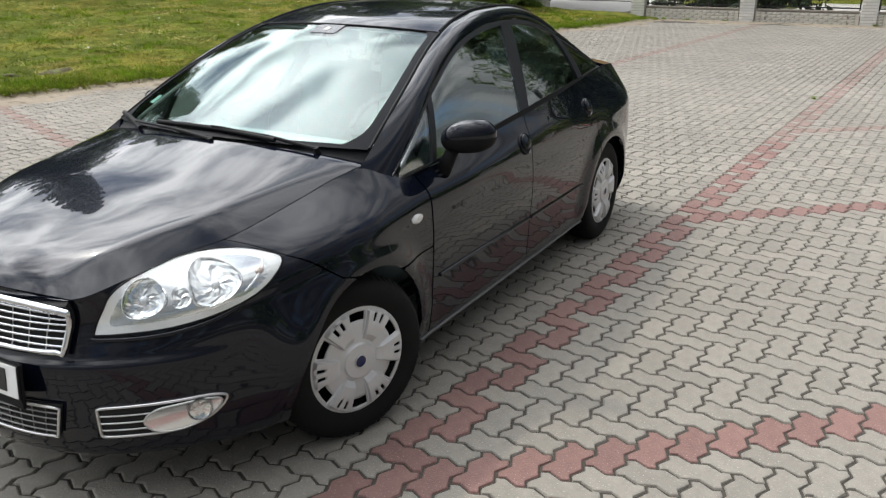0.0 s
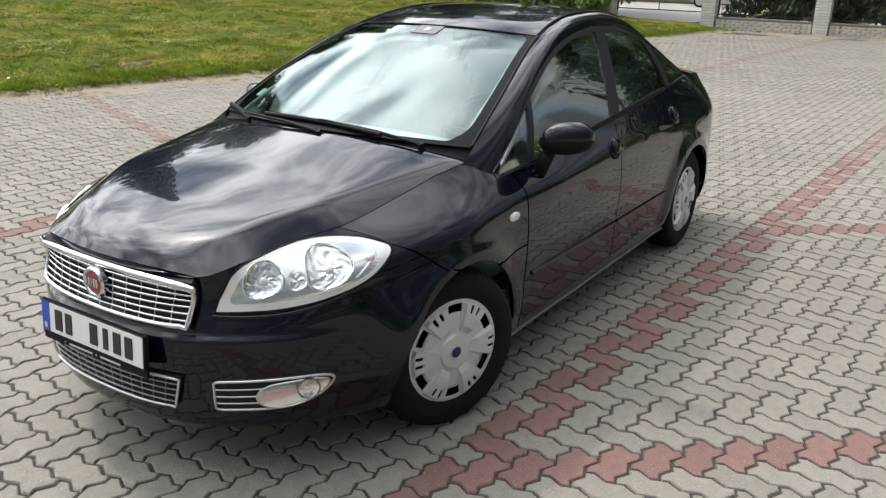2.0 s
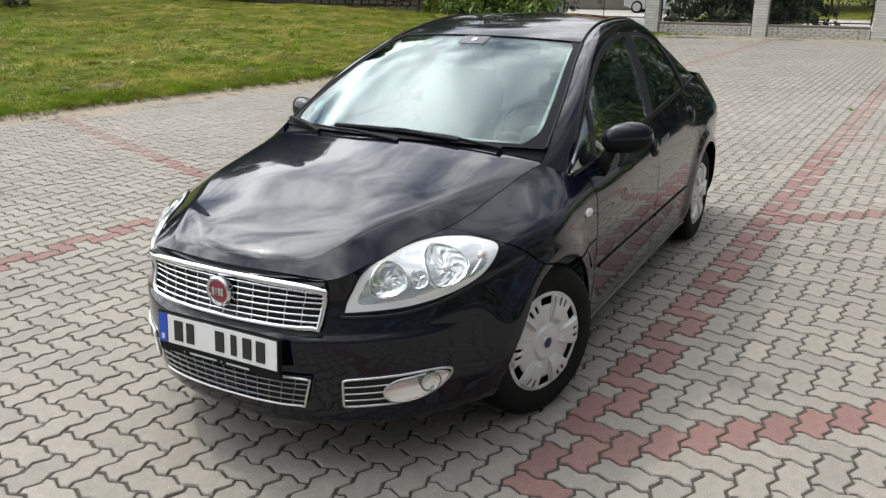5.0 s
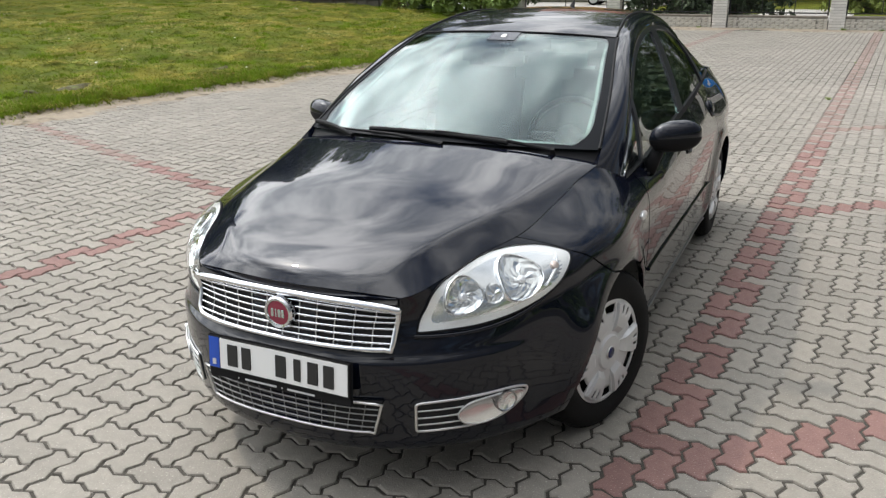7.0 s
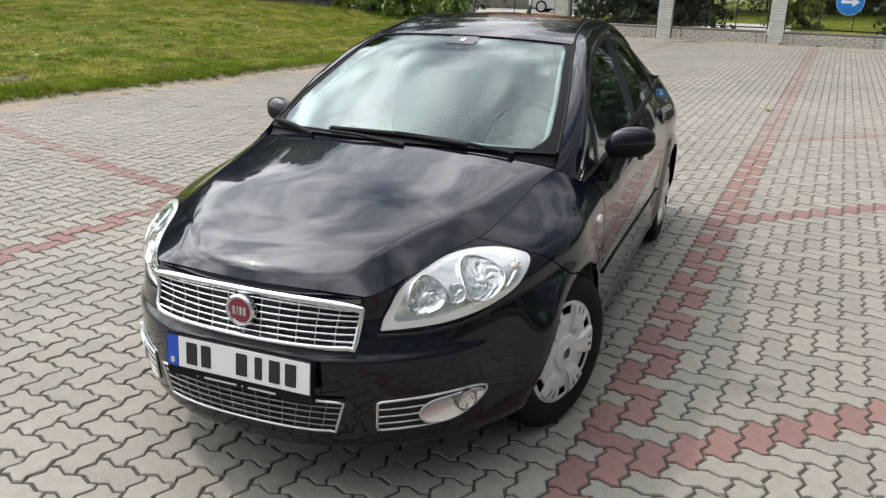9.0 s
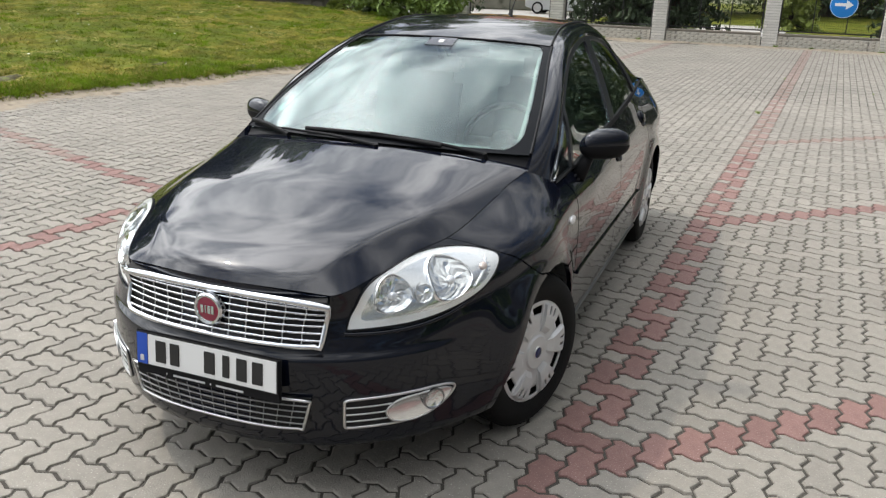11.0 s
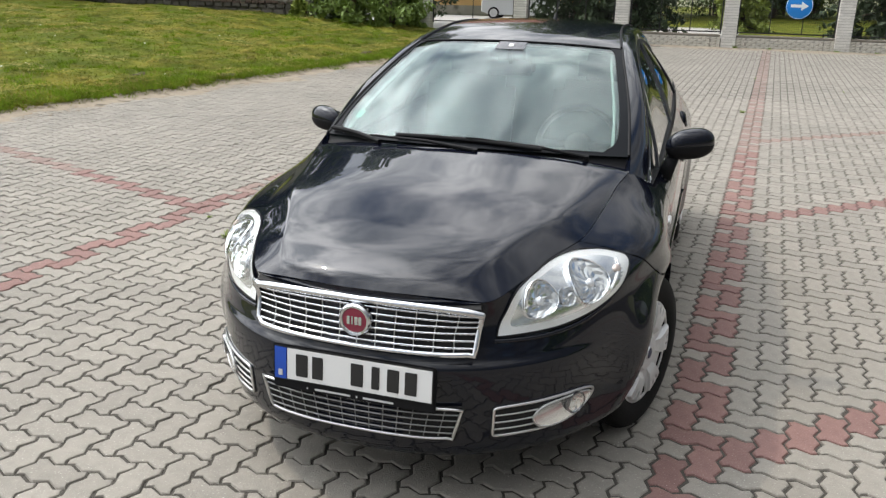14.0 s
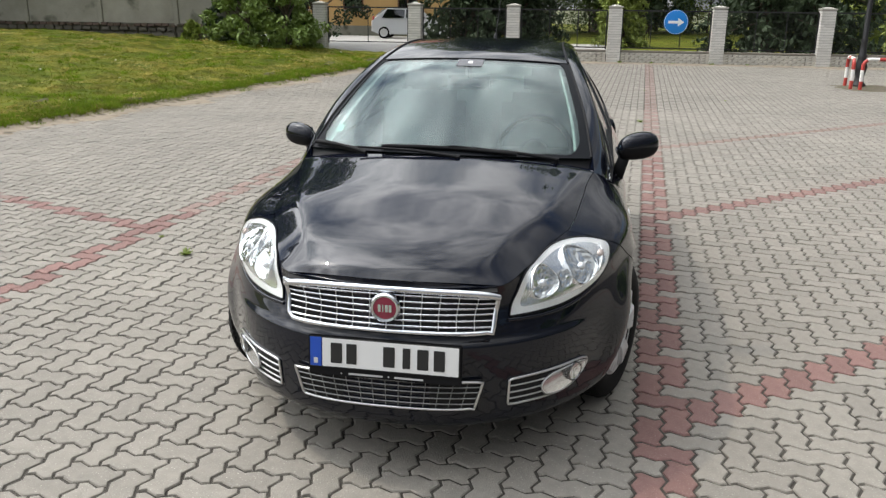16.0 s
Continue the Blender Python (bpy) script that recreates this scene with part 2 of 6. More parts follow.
M_SATIN = material("satin_chrome", (0.62, 0.62, 0.62), 0.28, metal=1.0)
# near-black: shade of openings put into the colour; also black rubber and floors
M_DARK = material("black_and_cavity_shade", (0.006, 0.006, 0.006), 0.85)
M_BRICK = material("white_brick", (0.62, 0.6, 0.56), 0.85, vary=0.2, scale=10, bump=0.3, bump_scale=60, per_piece="object")
M_MORTAR = material("brick_mortar", (0.33, 0.31, 0.28), 0.95, vary=0.2, scale=20)
M_IRON = material("black_iron", (0.015, 0.015, 0.016), 0.5)
G_WIND = glass("windscreen_glass", (0.80, 0.89, 0.87), gloss=0.004, clear=0.90, shine_tint=(0.93, 0.98, 0.985))
G_LENS = glass("lamp_lens", (0.98, 0.99, 0.99), 0.01, 0.8)
G_SIDE = glass("side_glass", (0.62, 0.70, 0.69), gloss=0.004, clear=1.7)


# ---- mesh helpers ----
def mesh_ob(name, verts, faces, mat, parent=None, label="", smooth=True):
    me = bpy.data.meshes.new(name)
    me.from_pydata([tuple(map(float, v)) for v in verts], [], [tuple(map(int, f)) for f in faces])
    me.materials.append(mat)
    if smooth:
        me.shade_smooth()
    me.update()
    ob = new(name, me)
    if parent:
        ob.parent = parent
    if label:
        ob["label"] = label
    return ob


def part(name, bm, mat, parent=None, label="", smooth=False):
    me = bpy.data.meshes.new(name)
    bmesh.ops.recalc_face_normals(bm, faces=bm.faces[:])
    bm.to_mesh(me)
    bm.free()
    me.materials.append(mat)
    if smooth:
        me.shade_smooth()
    ob = new(name, me)
    if parent:
        ob.parent = parent
    if label:
        ob["label"] = label
    return ob


def thing(name, m, label, category, group="", kind=""):
    ob = new(name)
    ob.matrix_world = m
    ob.empty_display_size = 0.1
    return tagged(ob, label, category, group, kind)


def box(bm, sx, sy, sz, m=Matrix(), bevel=0.0):
    made = bmesh.ops.create_cube(bm, size=1, matrix=m @ Matrix.Diagonal((sx, sy, sz, 1)))
    if bevel:
        edges = list({e for v in made["verts"] for e in v.link_edges})
        bmesh.ops.bevel(bm, geom=edges, offset=bevel, segments=2, affect="EDGES", clamp_overlap=True)
    return bm


def rod(bm, a, b, r, r2=None, seg=10):
    a, b = Vector(a), Vector(b)
    d = b - a
    m = Matrix.Translation((a + b) / 2) @ d.to_track_quat("Z", "Y").to_matrix().to_4x4()
    bmesh.ops.create_cone(bm, cap_ends=True, segments=seg, radius1=r, radius2=r if r2 is None else r2, depth=d.length, matrix=m)
    return bm


def lathe(profile, seg=48, axis="z"):
    """Verts and faces of a turned body. profile: (radius, height)."""
    v, f = [], []
    for r, h in profile:
        for k in range(seg):
            a = 2 * math.pi * k / seg
            p = (r * math.cos(a), r * math.sin(a), h)
            v.append(p if axis == "z" else (h, r * math.cos(a), r * math.sin(a)))
    for i in range(len(profile) - 1):
        for k in range(seg):
            k2 = (k + 1) % seg
            f.append((i * seg + k, i * seg + k2, (i + 1) * seg + k2, (i + 1) * seg + k))
    return v, f


def grid_normals(P):
    du = np.gradient(P, axis=0)
    dv = np.gradient(P, axis=1)
    n = np.cross(du, dv)
    return n / np.maximum(np.linalg.norm(n, axis=2, keepdims=True), 1e-9)


def shell(name, P, mat, parent, thick=0.004, proud=0.0, flip=False, label="", keep=None):
    """A sheet with thickness from a grid of points. proud lifts it along its outer side; keep masks its cells."""
    P = np.asarray(P, float)
    N = grid_normals(P) * (-1 if flip else 1)
    nu, nv = P.shape[:2]
    out, inn = P + N * proud, P + N * (proud - thick)
    verts = np.concatenate([out.reshape(-1, 3), inn.reshape(-1, 3)])
    c = nu * nv
    faces, edge = [], {}
    for i in range(nu - 1):
        for j in range(nv - 1):
            if keep is not None and not keep[i, j]:
                continue
            q = (i * nv + j, (i + 1) * nv + j, (i + 1) * nv + j + 1, i * nv + j + 1)
            q = q[::-1] if flip else q
            faces.append(q)
            faces.append(tuple(c + k for k in q[::-1]))
            for a, b in zip(q, q[1:] + q[:1]):
                if (b, a) in edge:
                    del edge[(b, a)]
                else:
                    edge[(a, b)] = 1
    faces += [(b, a, c + a, c + b) for a, b in edge]
    used = sorted({k for f in faces for k in f})
    at = {k: i for i, k in enumerate(used)}
    ob = mesh_ob(name, verts[used], [[at[k] for k in f] for f in faces], mat, parent, label)
    me = ob.data
    me.set_sharp_from_angle(angle=radians(50))
    return ob


def curve(table, n=200):
    """Smooth curve through a few points: a function of t in 0..1 by even steps of length."""
    T = np.array(table, float)
    d = np.concatenate([[0], np.cumsum(np.linalg.norm(np.diff(T, axis=0), axis=1))])
    d /= d[-1]
    m = np.zeros_like(T)
    m[1:-1] = (T[2:] - T[:-2]) / (d[2:] - d[:-2])[:, None]
    m[0], m[-1] = (T[1] - T[0]) / (d[1] - d[0]), (T[-1] - T[-2]) / (d[-1] - d[-2])

    def at(t):
        t = np.clip(np.asarray(t, float), 0, 1)
        k = np.clip(np.searchsorted(d, t, side="right") - 1, 0, len(d) - 2)
        h = d[k + 1] - d[k]
        s = ((t - d[k]) / h)[..., None]
        return ((2 * s**3 - 3 * s**2 + 1) * T[k] + (s**3 - 2 * s**2 + s) * h[..., None] * m[k]
                + (-2 * s**3 + 3 * s**2) * T[k + 1] + (s**3 - s**2) * h[..., None] * m[k + 1])
    return at


def table(rows):
    """Smooth function of one number: rows of (number, value, ...)."""
    R = np.array(rows, float)
    x, y = R[:, 0], R[:, 1:]
    m = np.gradient(y, x, axis=0)

    def at(t):
        t = np.clip(np.asarray(t, float), x[0], x[-1])
        k = np.clip(np.searchsorted(x, t, side="right") - 1, 0, len(x) - 2)
        h = (x[k + 1] - x[k])[..., None]
        s = (t - x[k])[..., None] / h
        return ((2 * s**3 - 3 * s**2 + 1) * y[k] + (s**3 - 2 * s**2 + s) * h * m[k]
                + (-2 * s**3 + 3 * s**2) * y[k + 1] + (s**3 - s**2) * h * m[k + 1])
    return at


def tube(name, points, r, mat, parent, label="", res=6):
    cu = bpy.data.curves.new(name, "CURVE")
    cu.dimensions, cu.bevel_depth, cu.bevel_resolution = "3D", r, 2
    sp = cu.splines.new("POLY")
    sp.points.add(len(points) - 1)
    for p, q in zip(sp.points, points):
        p.co = (*[float(c) for c in q], 1)
    cu.use_fill_caps = True
    tmp = bpy.data.objects.new("tmp", cu)
    me = bpy.data.meshes.new_from_object(tmp)
    bpy.data.objects.remove(tmp)
    bpy.data.curves.remove(cu)
    me.name = name
    me.materials.clear()
    me.materials.append(mat)
    me.shade_smooth()
    ob = new(name, me)
    ob.parent = parent
    if label:
        ob["label"] = label
    return ob


# ---- ground, lawn, fence line ----
def flat(name, x0, y0, x1, y1, z, mat):
    return mesh_ob(name, [(x0, y0, z), (x1, y0, z), (x1, y1, z), (x0, y1, z)], [(0, 1, 2, 3)], mat, smooth=False)


tagged(flat("ground", -400, -400, 400, 500, -0.06, M_GROUND), "grassy earth around the paved yard", "ground", kind="structure")
pavement = tagged(flat("pavement", -14, -40, 40, 34, -0.007, M_JOINT), "block-paved yard with grey zigzag pavers and red lines", "pavement", kind="structure")

lawn_edge = table([(-40, -11.5), (-5, -10.6), (3, -9.95), (6, -9.55), (9, -9.2), (12, -8.95), (18.6, -8.4), (22.3, -7.9), (24.6, -7.7), (40, -7.7)])


EDGE_Y = np.arange(-40, 40, 0.04)
EDGE_X = lawn_edge(EDGE_Y)[:, 0] + np.array([0.13 * noise.noise((y * 0.8, 2, 0)) + 0.09 * noise.noise((y * 2.6, 7, 0)) + 0.05 * noise.noise((y * 9.0, 3, 0)) for y in EDGE_Y])


def edge_x(y):
    return float(np.interp(y, EDGE_Y, EDGE_X))


def lawn_z(x, y):
    d = np.maximum(edge_x(y) - x, 0)
    bumps = 0.07 * noise.noise((x * 0.35, y * 0.35, 0)) + 0.065 * noise.noise((x * 1.1, y * 1.1, 4)) + 0.042 * noise.noise((x * 3.1, y * 3.1, 8)) + 0.018 * noise.noise((x * 7.0, y * 7.0, 5))
    rise = 0.10 * (1 - math.exp(-d / 0.10)) + 0.78 * (1 - math.exp(-((d / 7.5) ** 1.3)))
    return rise * min(1.0, max(0.3, (31.0 - y) / 9)) + bumps * min(1, d) - 0.01


def lawn():
    ys = np.concatenate([np.arange(-12, 4, 1.0), np.arange(4, 25.2, 0.12)])
    ds = np.concatenate([[-0.03], np.linspace(0.0, 1.2, 14), np.linspace(1.3, 9, 62), np.linspace(9.5, 32, 50)])
    v, f = [], []
    for y in ys:
        e = edge_x(y)
        for d in ds:
            x = e - d
            v.append((x, y, lawn_z(x, y) if d > 0 else -0.02))
    m = len(ds)
    for i in range(len(ys) - 1):
        for j in range(m - 1):
            f.append((i * m + j, (i + 1) * m + j, (i + 1) * m + j + 1, i * m + j + 1))
    return tagged(mesh_ob("lawn", v, f, M_GRASS), "mown grass bank with dry clippings beside the paving", "lawn", kind="structure")


lawn()

FENCE = Matrix.Translation((-2.22, 25.64, 0)) @ Matrix.Rotation(radians(4.2), 4, "Z")


# ---- the black saloon car ----
CAR = pose(-2.152, 2.19, 0, 0, 0, 3.0)
car = thing("car", CAR, "shiny black four-door saloon car parked on the block paving", "car")
AXLE, WB, WHEEL_R, ARCH = 0.29, 2.603, 0.307, 0.352

# rings of the body side from the lower lip up: half width, front, rear, height at the front, side and rear
RINGS = [
    (0.735, -0.800, 3.45, 0.185, 0.165, 0.24),
    (0.800, -0.872, 3.53, 0.215, 0.200, 0.27),
    (0.818, -0.895, 3.56, 0.300, 0.300, 0.36),
    (0.826, -0.902, 3.57, 0.400, 0.420, 0.48),
    (0.832, -0.900, 3.57, 0.520, 0.560, 0.62),
    (0.830, -0.880, 3.55, 0.590, 0.680, 0.76),
    (0.812, -0.872, 3.51, 0.655, 0.790, 0.86),
]
# upper edge of the body side from the bonnet's nose past the belt to the boot: station, x, y, z
UPPER = table([
    (0.0, 0.0, -0.862, 0.738), (0.14, 0.19, -0.848, 0.734), (0.28, 0.372, -0.800, 0.722), (0.42, 0.455, -0.675, 0.756), (0.56, 0.512, -0.53, 0.794),
    (0.72, 0.590, -0.35, 0.826), (0.88, 0.628, -0.05, 0.882), (1.0, 0.652, 0.15, 0.918), (1.03, 0.670, 0.24, 0.930), (1.06, 0.704, 0.315, 0.905), (1.085, 0.732, 0.385, 0.876),
    (1.13, 0.746, 0.50, 0.868), (1.3, 0.757, 1.0, 0.902), (1.54, 0.750, 1.70, 0.950), (1.77, 0.715, 2.35, 0.995), (1.93, 0.672, 2.80, 1.025),
    (2.05, 0.652, 3.05, 1.015), (2.3, 0.585, 3.25, 0.992), (2.6, 0.40, 3.41, 0.976), (3.0, 0.0, 3.48, 0.974)])
FRONT_END, REAR_END = 0.15, 2.95


def side(u, v):
    """Points of the body side: u 0 front middle, 1..2 along the flank, 3 rear middle; v 0 lower lip, 1 upper edge."""
    u, v = np.asarray(u, float), np.asarray(v, float)
    knots = []
    fu = np.clip(u, 0, 1) * math.pi / 2
    ru = np.clip(u - 2, 0, 1) * math.pi / 2
    for k, (w, yf, yr, zf, zs, zr) in enumerate(RINGS):
        n = 2 / (2.3 - 0.18 * max(0, k - 3) / 3)
        x = np.where(u < 1, w * np.sin(fu) ** n, np.where(u > 2, w * np.cos(ru) ** 0.62, w))
        y = np.where(u < 1, FRONT_END - (FRONT_END - yf) * np.cos(fu) ** n,
                     np.where(u > 2, REAR_END + (yr - REAR_END) * np.sin(ru) ** 0.8, FRONT_END + (u - 1) * (REAR_END - FRONT_END)))
        a = np.clip((u - 0.25) / 0.75, 0, 1)
        b = np.clip((u - 1.6) / 1.0, 0, 1)
        a, b = a * a * (3 - 2 * a), b * b * (3 - 2 * b)
        z = zf + (zs - zf) * a + (zr - zs) * b
        x = x - 0.012 * np.clip((y - 1.0) / 2, 0, 1) ** 2 - 0.07 * np.clip((y - 2.85) / 0.6, 0, 1) ** 1.5
        knots.append(np.stack([x, y, z], -1))
    knots.append(UPPER(u))
    K = np.stack(knots, 0)
    s = np.clip(v, 0, 1) * (len(knots) - 1)
    k = np.clip(s.astype(int), 0, len(knots) - 2)
    f = (s - k)[..., None]
    idx = np.indices(k.shape)

    def at(j):
        return K[(np.clip(j, 0, len(knots) - 1), *idx)]
    p0, p1, p2, p3 = at(k - 1), at(k), at(k + 1), at(k + 2)
    P = 0.5 * (2 * p1 + (p2 - p0) * f + (2 * p0 - 5 * p1 + 4 * p2 - p3) * f**2 + (3 * p1 - p0 - 3 * p2 + p3) * f**3)
    # wings swell round the wheels, and a soft groove runs along the doors
    for yc in (0.0, WB):
        r = np.hypot(P[..., 1] - yc, P[..., 2] - AXLE)
        P[..., 0] += 0.028 * np.exp(-((r - ARCH - 0.01) / 0.075) ** 2) * np.clip((P[..., 0] - 0.6) / 0.15, 0, 1) * np.clip((P[..., 2] - 0.17) / 0.15, 0, 1)
    # the bumper's corners stand out in front of the wheels
    P[..., 0] += 0.034 * np.exp(-((P[..., 1] + 0.33) / 0.17) ** 2) * np.exp(-((P[..., 2] - 0.46) / 0.17) ** 2) * np.clip((P[..., 0] - 0.6) / 0.15, 0, 1)
    flank = np.clip((P[..., 1] - 0.5) / 0.3, 0, 1) * np.clip((2.3 - P[..., 1]) / 0.3, 0, 1)
    # a ledge runs along the bumper under the grille and the headlights
    nose = np.clip((0.62 - u) / 0.12, 0, 1)
    z = P[..., 2]
    P[..., 1] -= nose * 0.016 / (1 + np.exp(np.clip((z - 0.532) / 0.0035, -40, 40))) * np.clip((z - 0.36) / 0.17, 0, 1)
    P[..., 0] -= 0.005 * np.exp(-((P[..., 2] - 0.40) / 0.13) ** 2) * flank
    # shoulder line under the windows
    P[..., 0] += 0.009 * np.exp(-((P[..., 2] - 0.775 - 0.045 * (P[..., 1] - 0.6)) / 0.065) ** 2) * flank
    return P


def mirrored(P, s):
    Q = np.array(P)
    Q[..., 0] *= s
    return Q


def seam(u):
    """Upper edge of the bumper: under the headlight to its tail, then down to the wheel arch."""
    return np.interp(u, (0.0, 0.69, 0.735, 0.845, 1.0), (1.0, 1.0, 0.872, 0.690, 0.60))


def arch_cut(P):
    """Opens the wheel arches in a grid of points: its cells to keep. Points on the rim are moved onto the circle."""
    nu, nv = P.shape[:2]
    keep = np.ones((nu - 1, nv - 1), bool)
    for yc in (0.0, WB):
        d = np.stack([P[..., 1] - yc, P[..., 2] - AXLE], -1)
        r = np.hypot(d[..., 0], d[..., 1])
        rc = (r[1:, 1:] + r[:-1, 1:] + r[1:, :-1] + r[:-1, :-1]) / 4
        cut = (rc < ARCH) & (P[:-1, :-1, 0] > 0.4)
        keep &= ~cut
        touch, stay = np.zeros((nu, nv), bool), np.zeros((nu, nv), bool)
        for a in (slice(None, -1), slice(1, None)):
            for b in (slice(None, -1), slice(1, None)):
                touch[a, b] |= cut
                stay[a, b] |= ~cut
        rim = touch & stay
        k = (ARCH / np.maximum(r, 1e-6))[rim]
        P[rim, 1] = yc + d[rim][:, 0] * k
        P[rim, 2] = AXLE + d[rim][:, 1] * k
    return keep


def side_panel(name, u0, u1, v0, v1, nu, nv, parent, s, label="", mat=None, thick=0.02, proud=0.0, low=None):
    U, V = np.meshgrid(np.linspace(u0, u1, nu), np.linspace(v0, v1, nv), indexing="ij")
    if low is not None:
        bottom = low(U) + 0.004
        V = bottom + (1 - bottom) * V
    P = side(U, V)
    keep = arch_cut(P)
    return shell(name, mirrored(P, s), mat or M_PAINT, parent, thick, proud, flip=s < 0, label=label, keep=keep)


def station(y):
    return 1 + (y - FRONT_END) / (REAR_END - FRONT_END)


G = 0.0025  # half a panel gap along the flank, in stations
for s in (1, -1):
    side_panel("front_wing", 0.693, station(0.47) - G, 0.0, 1.0, 60, 34, car, s, low=seam)
    side_panel("wing_lower", station(0.16), station(0.47) - G, 0.0, 0.595, 26, 44, car, s)
    side_panel("front_door", station(0.47) + G / 2, station(1.445) - G / 2, 0.16, 1.0, 50, 44, car, s)
    side_panel("rear_door", station(1.445) + G / 2, station(2.40) - G / 2, 0.16, 1.0, 50, 44, car, s)
    side_panel("sill", station(0.36), station(2.30), 0.0, 0.155, 60, 8, car, s)
    side_panel("rear_wing", station(2.40) + G / 2, 2.35, 0.0, 1.0, 60, 60, car, s)
    side_panel("rear_corner", 2.351, 3.0, 0.0, 1.0, 40, 40, car, s)


def front_bumper():
    U, V = np.meshgrid(np.linspace(0, 0.985, 130), np.linspace(0, 1, 90), indexing="ij")
    V = V * (seam(U) - 0.004 * (U > 0.69))
    half = side(U, V)
    keep = arch_cut(half)
    keep[U[:-1, :-1] > 0.955] = False
    full = np.concatenate([mirrored(half, -1)[:0:-1], half])
    return shell("front_bumper", full, M_PAINT, car, 0.02, keep=np.concatenate([keep[::-1], keep]), label="glossy black front bumper")


front_bumper()

# bonnet
NOSE = table([(0.0, -0.862, 0.738), (0.06, -0.83, 0.768), (0.15, -0.76, 0.804), (0.30, -0.62, 0.848), (0.45, -0.47, 0.884), (0.62, -0.30, 0.922), (0.85, -0.06, 0.964), (1.0, 0.095, 0.990)])


def bonnet_point(t, s):
    """t 0 nose, 1 scuttle; s -1..1 across."""
    t, s = np.broadcast_arrays(np.asarray(t, float), np.asarray(s, float))
    mid = NOSE(t)
    edge = UPPER(0.28 + 0.762 * t**0.92)
    # a crease runs from the headlight to the foot of the windscreen; the strip outside it falls away
    a, fold = np.abs(s), 0.70 + 0.25 * t
    start = np.clip(t / 0.3, 0, 1)
    outer = 0.06 + 0.95 * (1 - t) * start**2 * (3 - 2 * start)

    def hinge(k):
        return 0.5 * (k - fold + np.sqrt((k - fold) ** 2 + 0.0006))
    low = hinge(np.zeros_like(a))
    q = (1 - outer) * (0.30 * a**2 + 0.70 * a**3.4) + outer * (hinge(a) - low) / (hinge(np.ones_like(a)) - low)
    y = mid[..., 0] + (edge[..., 1] - mid[..., 0]) * np.abs(s) ** 2.0
    z = mid[..., 1] + (edge[..., 2] - mid[..., 1]) * q
    return np.stack([s * edge[..., 0] * 0.995, y, z], -1)


T, S = np.meshgrid(np.linspace(0.0, 1.0, 70), np.linspace(-1, 1, 161), indexing="ij")
shell("bonnet", bonnet_point(T, S), M_PAINT, car, 0.012, proud=0.002, flip=True, label="glossy black bonnet")

# roof line: outer edge of the windscreen, roof and rear window, and the middle line
EDGE = curve([(0.662, 0.275, 0.958), (0.612, 0.60, 1.130), (0.522, 1.03, 1.312), (0.468, 1.40, 1.396), (0.450, 1.75, 1.414), (0.455, 2.10, 1.388), (0.480, 2.45, 1.265), (0.540, 2.90, 1.058)])
MID = curve([(0, 0.095, 0.980), (0, 0.46, 1.139), (0, 0.80, 1.286), (0, 0.97, 1.343), (0, 1.16, 1.393), (0, 1.40, 1.422), (0, 1.75, 1.436), (0, 2.10, 1.416), (0, 2.50, 1.285), (0, 2.98, 1.070)])


def top(t, s):
    t, s = np.broadcast_arrays(np.asarray(t, float), np.asarray(s, float))
    e, m = EDGE(t), MID(t)
    q = np.abs(s)[..., None] ** 2.2
    P = m + (e - m) * q
    P[..., 0] = s * e[..., 0]
    return P


def top_panel(name, t0, t1, s0, s1, nt, ns, mat, label="", thick=0.01, proud=0.0):
    T, S = np.meshgrid(np.linspace(t0, t1, nt), np.linspace(s0, s1, ns), indexing="ij")
    return shell(name, top(T, S), mat, car, thick, proud, flip=True, label=label)


T_WS, T_ROOF = 0.327, 0.74
top_panel("windscreen", 0.012, T_WS, -0.985, 0.985, 40, 41, G_WIND, "tinted windscreen mirroring the clouds", 0.005, -0.002)
top_panel("roof", T_WS + 0.003, T_ROOF, -1, 1, 50, 41, M_PAINT, "glossy black roof", 0.015, 0.002)
top_panel("rear_window", T_ROOF + 0.004, 0.985, -0.97, 0.97, 20, 31, G_SIDE, "", 0.005)
# boot lid
BOOT = table([(0.0, 2.98, 1.066), (0.4, 3.22, 1.048), (0.8, 3.40, 1.010), (1.0, 3.482, 0.978)])
T, S = np.meshgrid(np.linspace(0, 1, 20), np.linspace(-1, 1, 41), indexing="ij")
bm_ = BOOT(T)
be = UPPER(1.98 + T * 0.72)
BP = np.stack([S * be[..., 0], bm_[..., 0] + (be[..., 1] - bm_[..., 0]) * S**2 * 0.9, bm_[..., 1] + (be[..., 2] - bm_[..., 1]) * np.abs(S) ** 2.4], -1)
shell("boot_lid", BP, M_PAINT, car, 0.012, 0.002, flip=True)

# flank of the cabin: belt, upper edge of the doors, roof edge
BELT = curve([(0.742, 0.335, 0.858), (0.757, 0.70, 0.880), (0.757, 1.10, 0.908), (0.750, 1.70, 0.950), (0.715, 2.35, 0.995), (0.672, 2.80, 1.025)])
DOOR = curve([(0.730, 0.335, 0.880), (0.716, 0.47, 0.965), (0.665, 0.72, 1.120), (0.592, 1.06, 1.268), (0.545, 1.40, 1.335), (0.520, 1.74, 1.350), (0.525, 2.08, 1.320), (0.562, 2.40, 1.215), (0.650, 2.80, 1.035)])


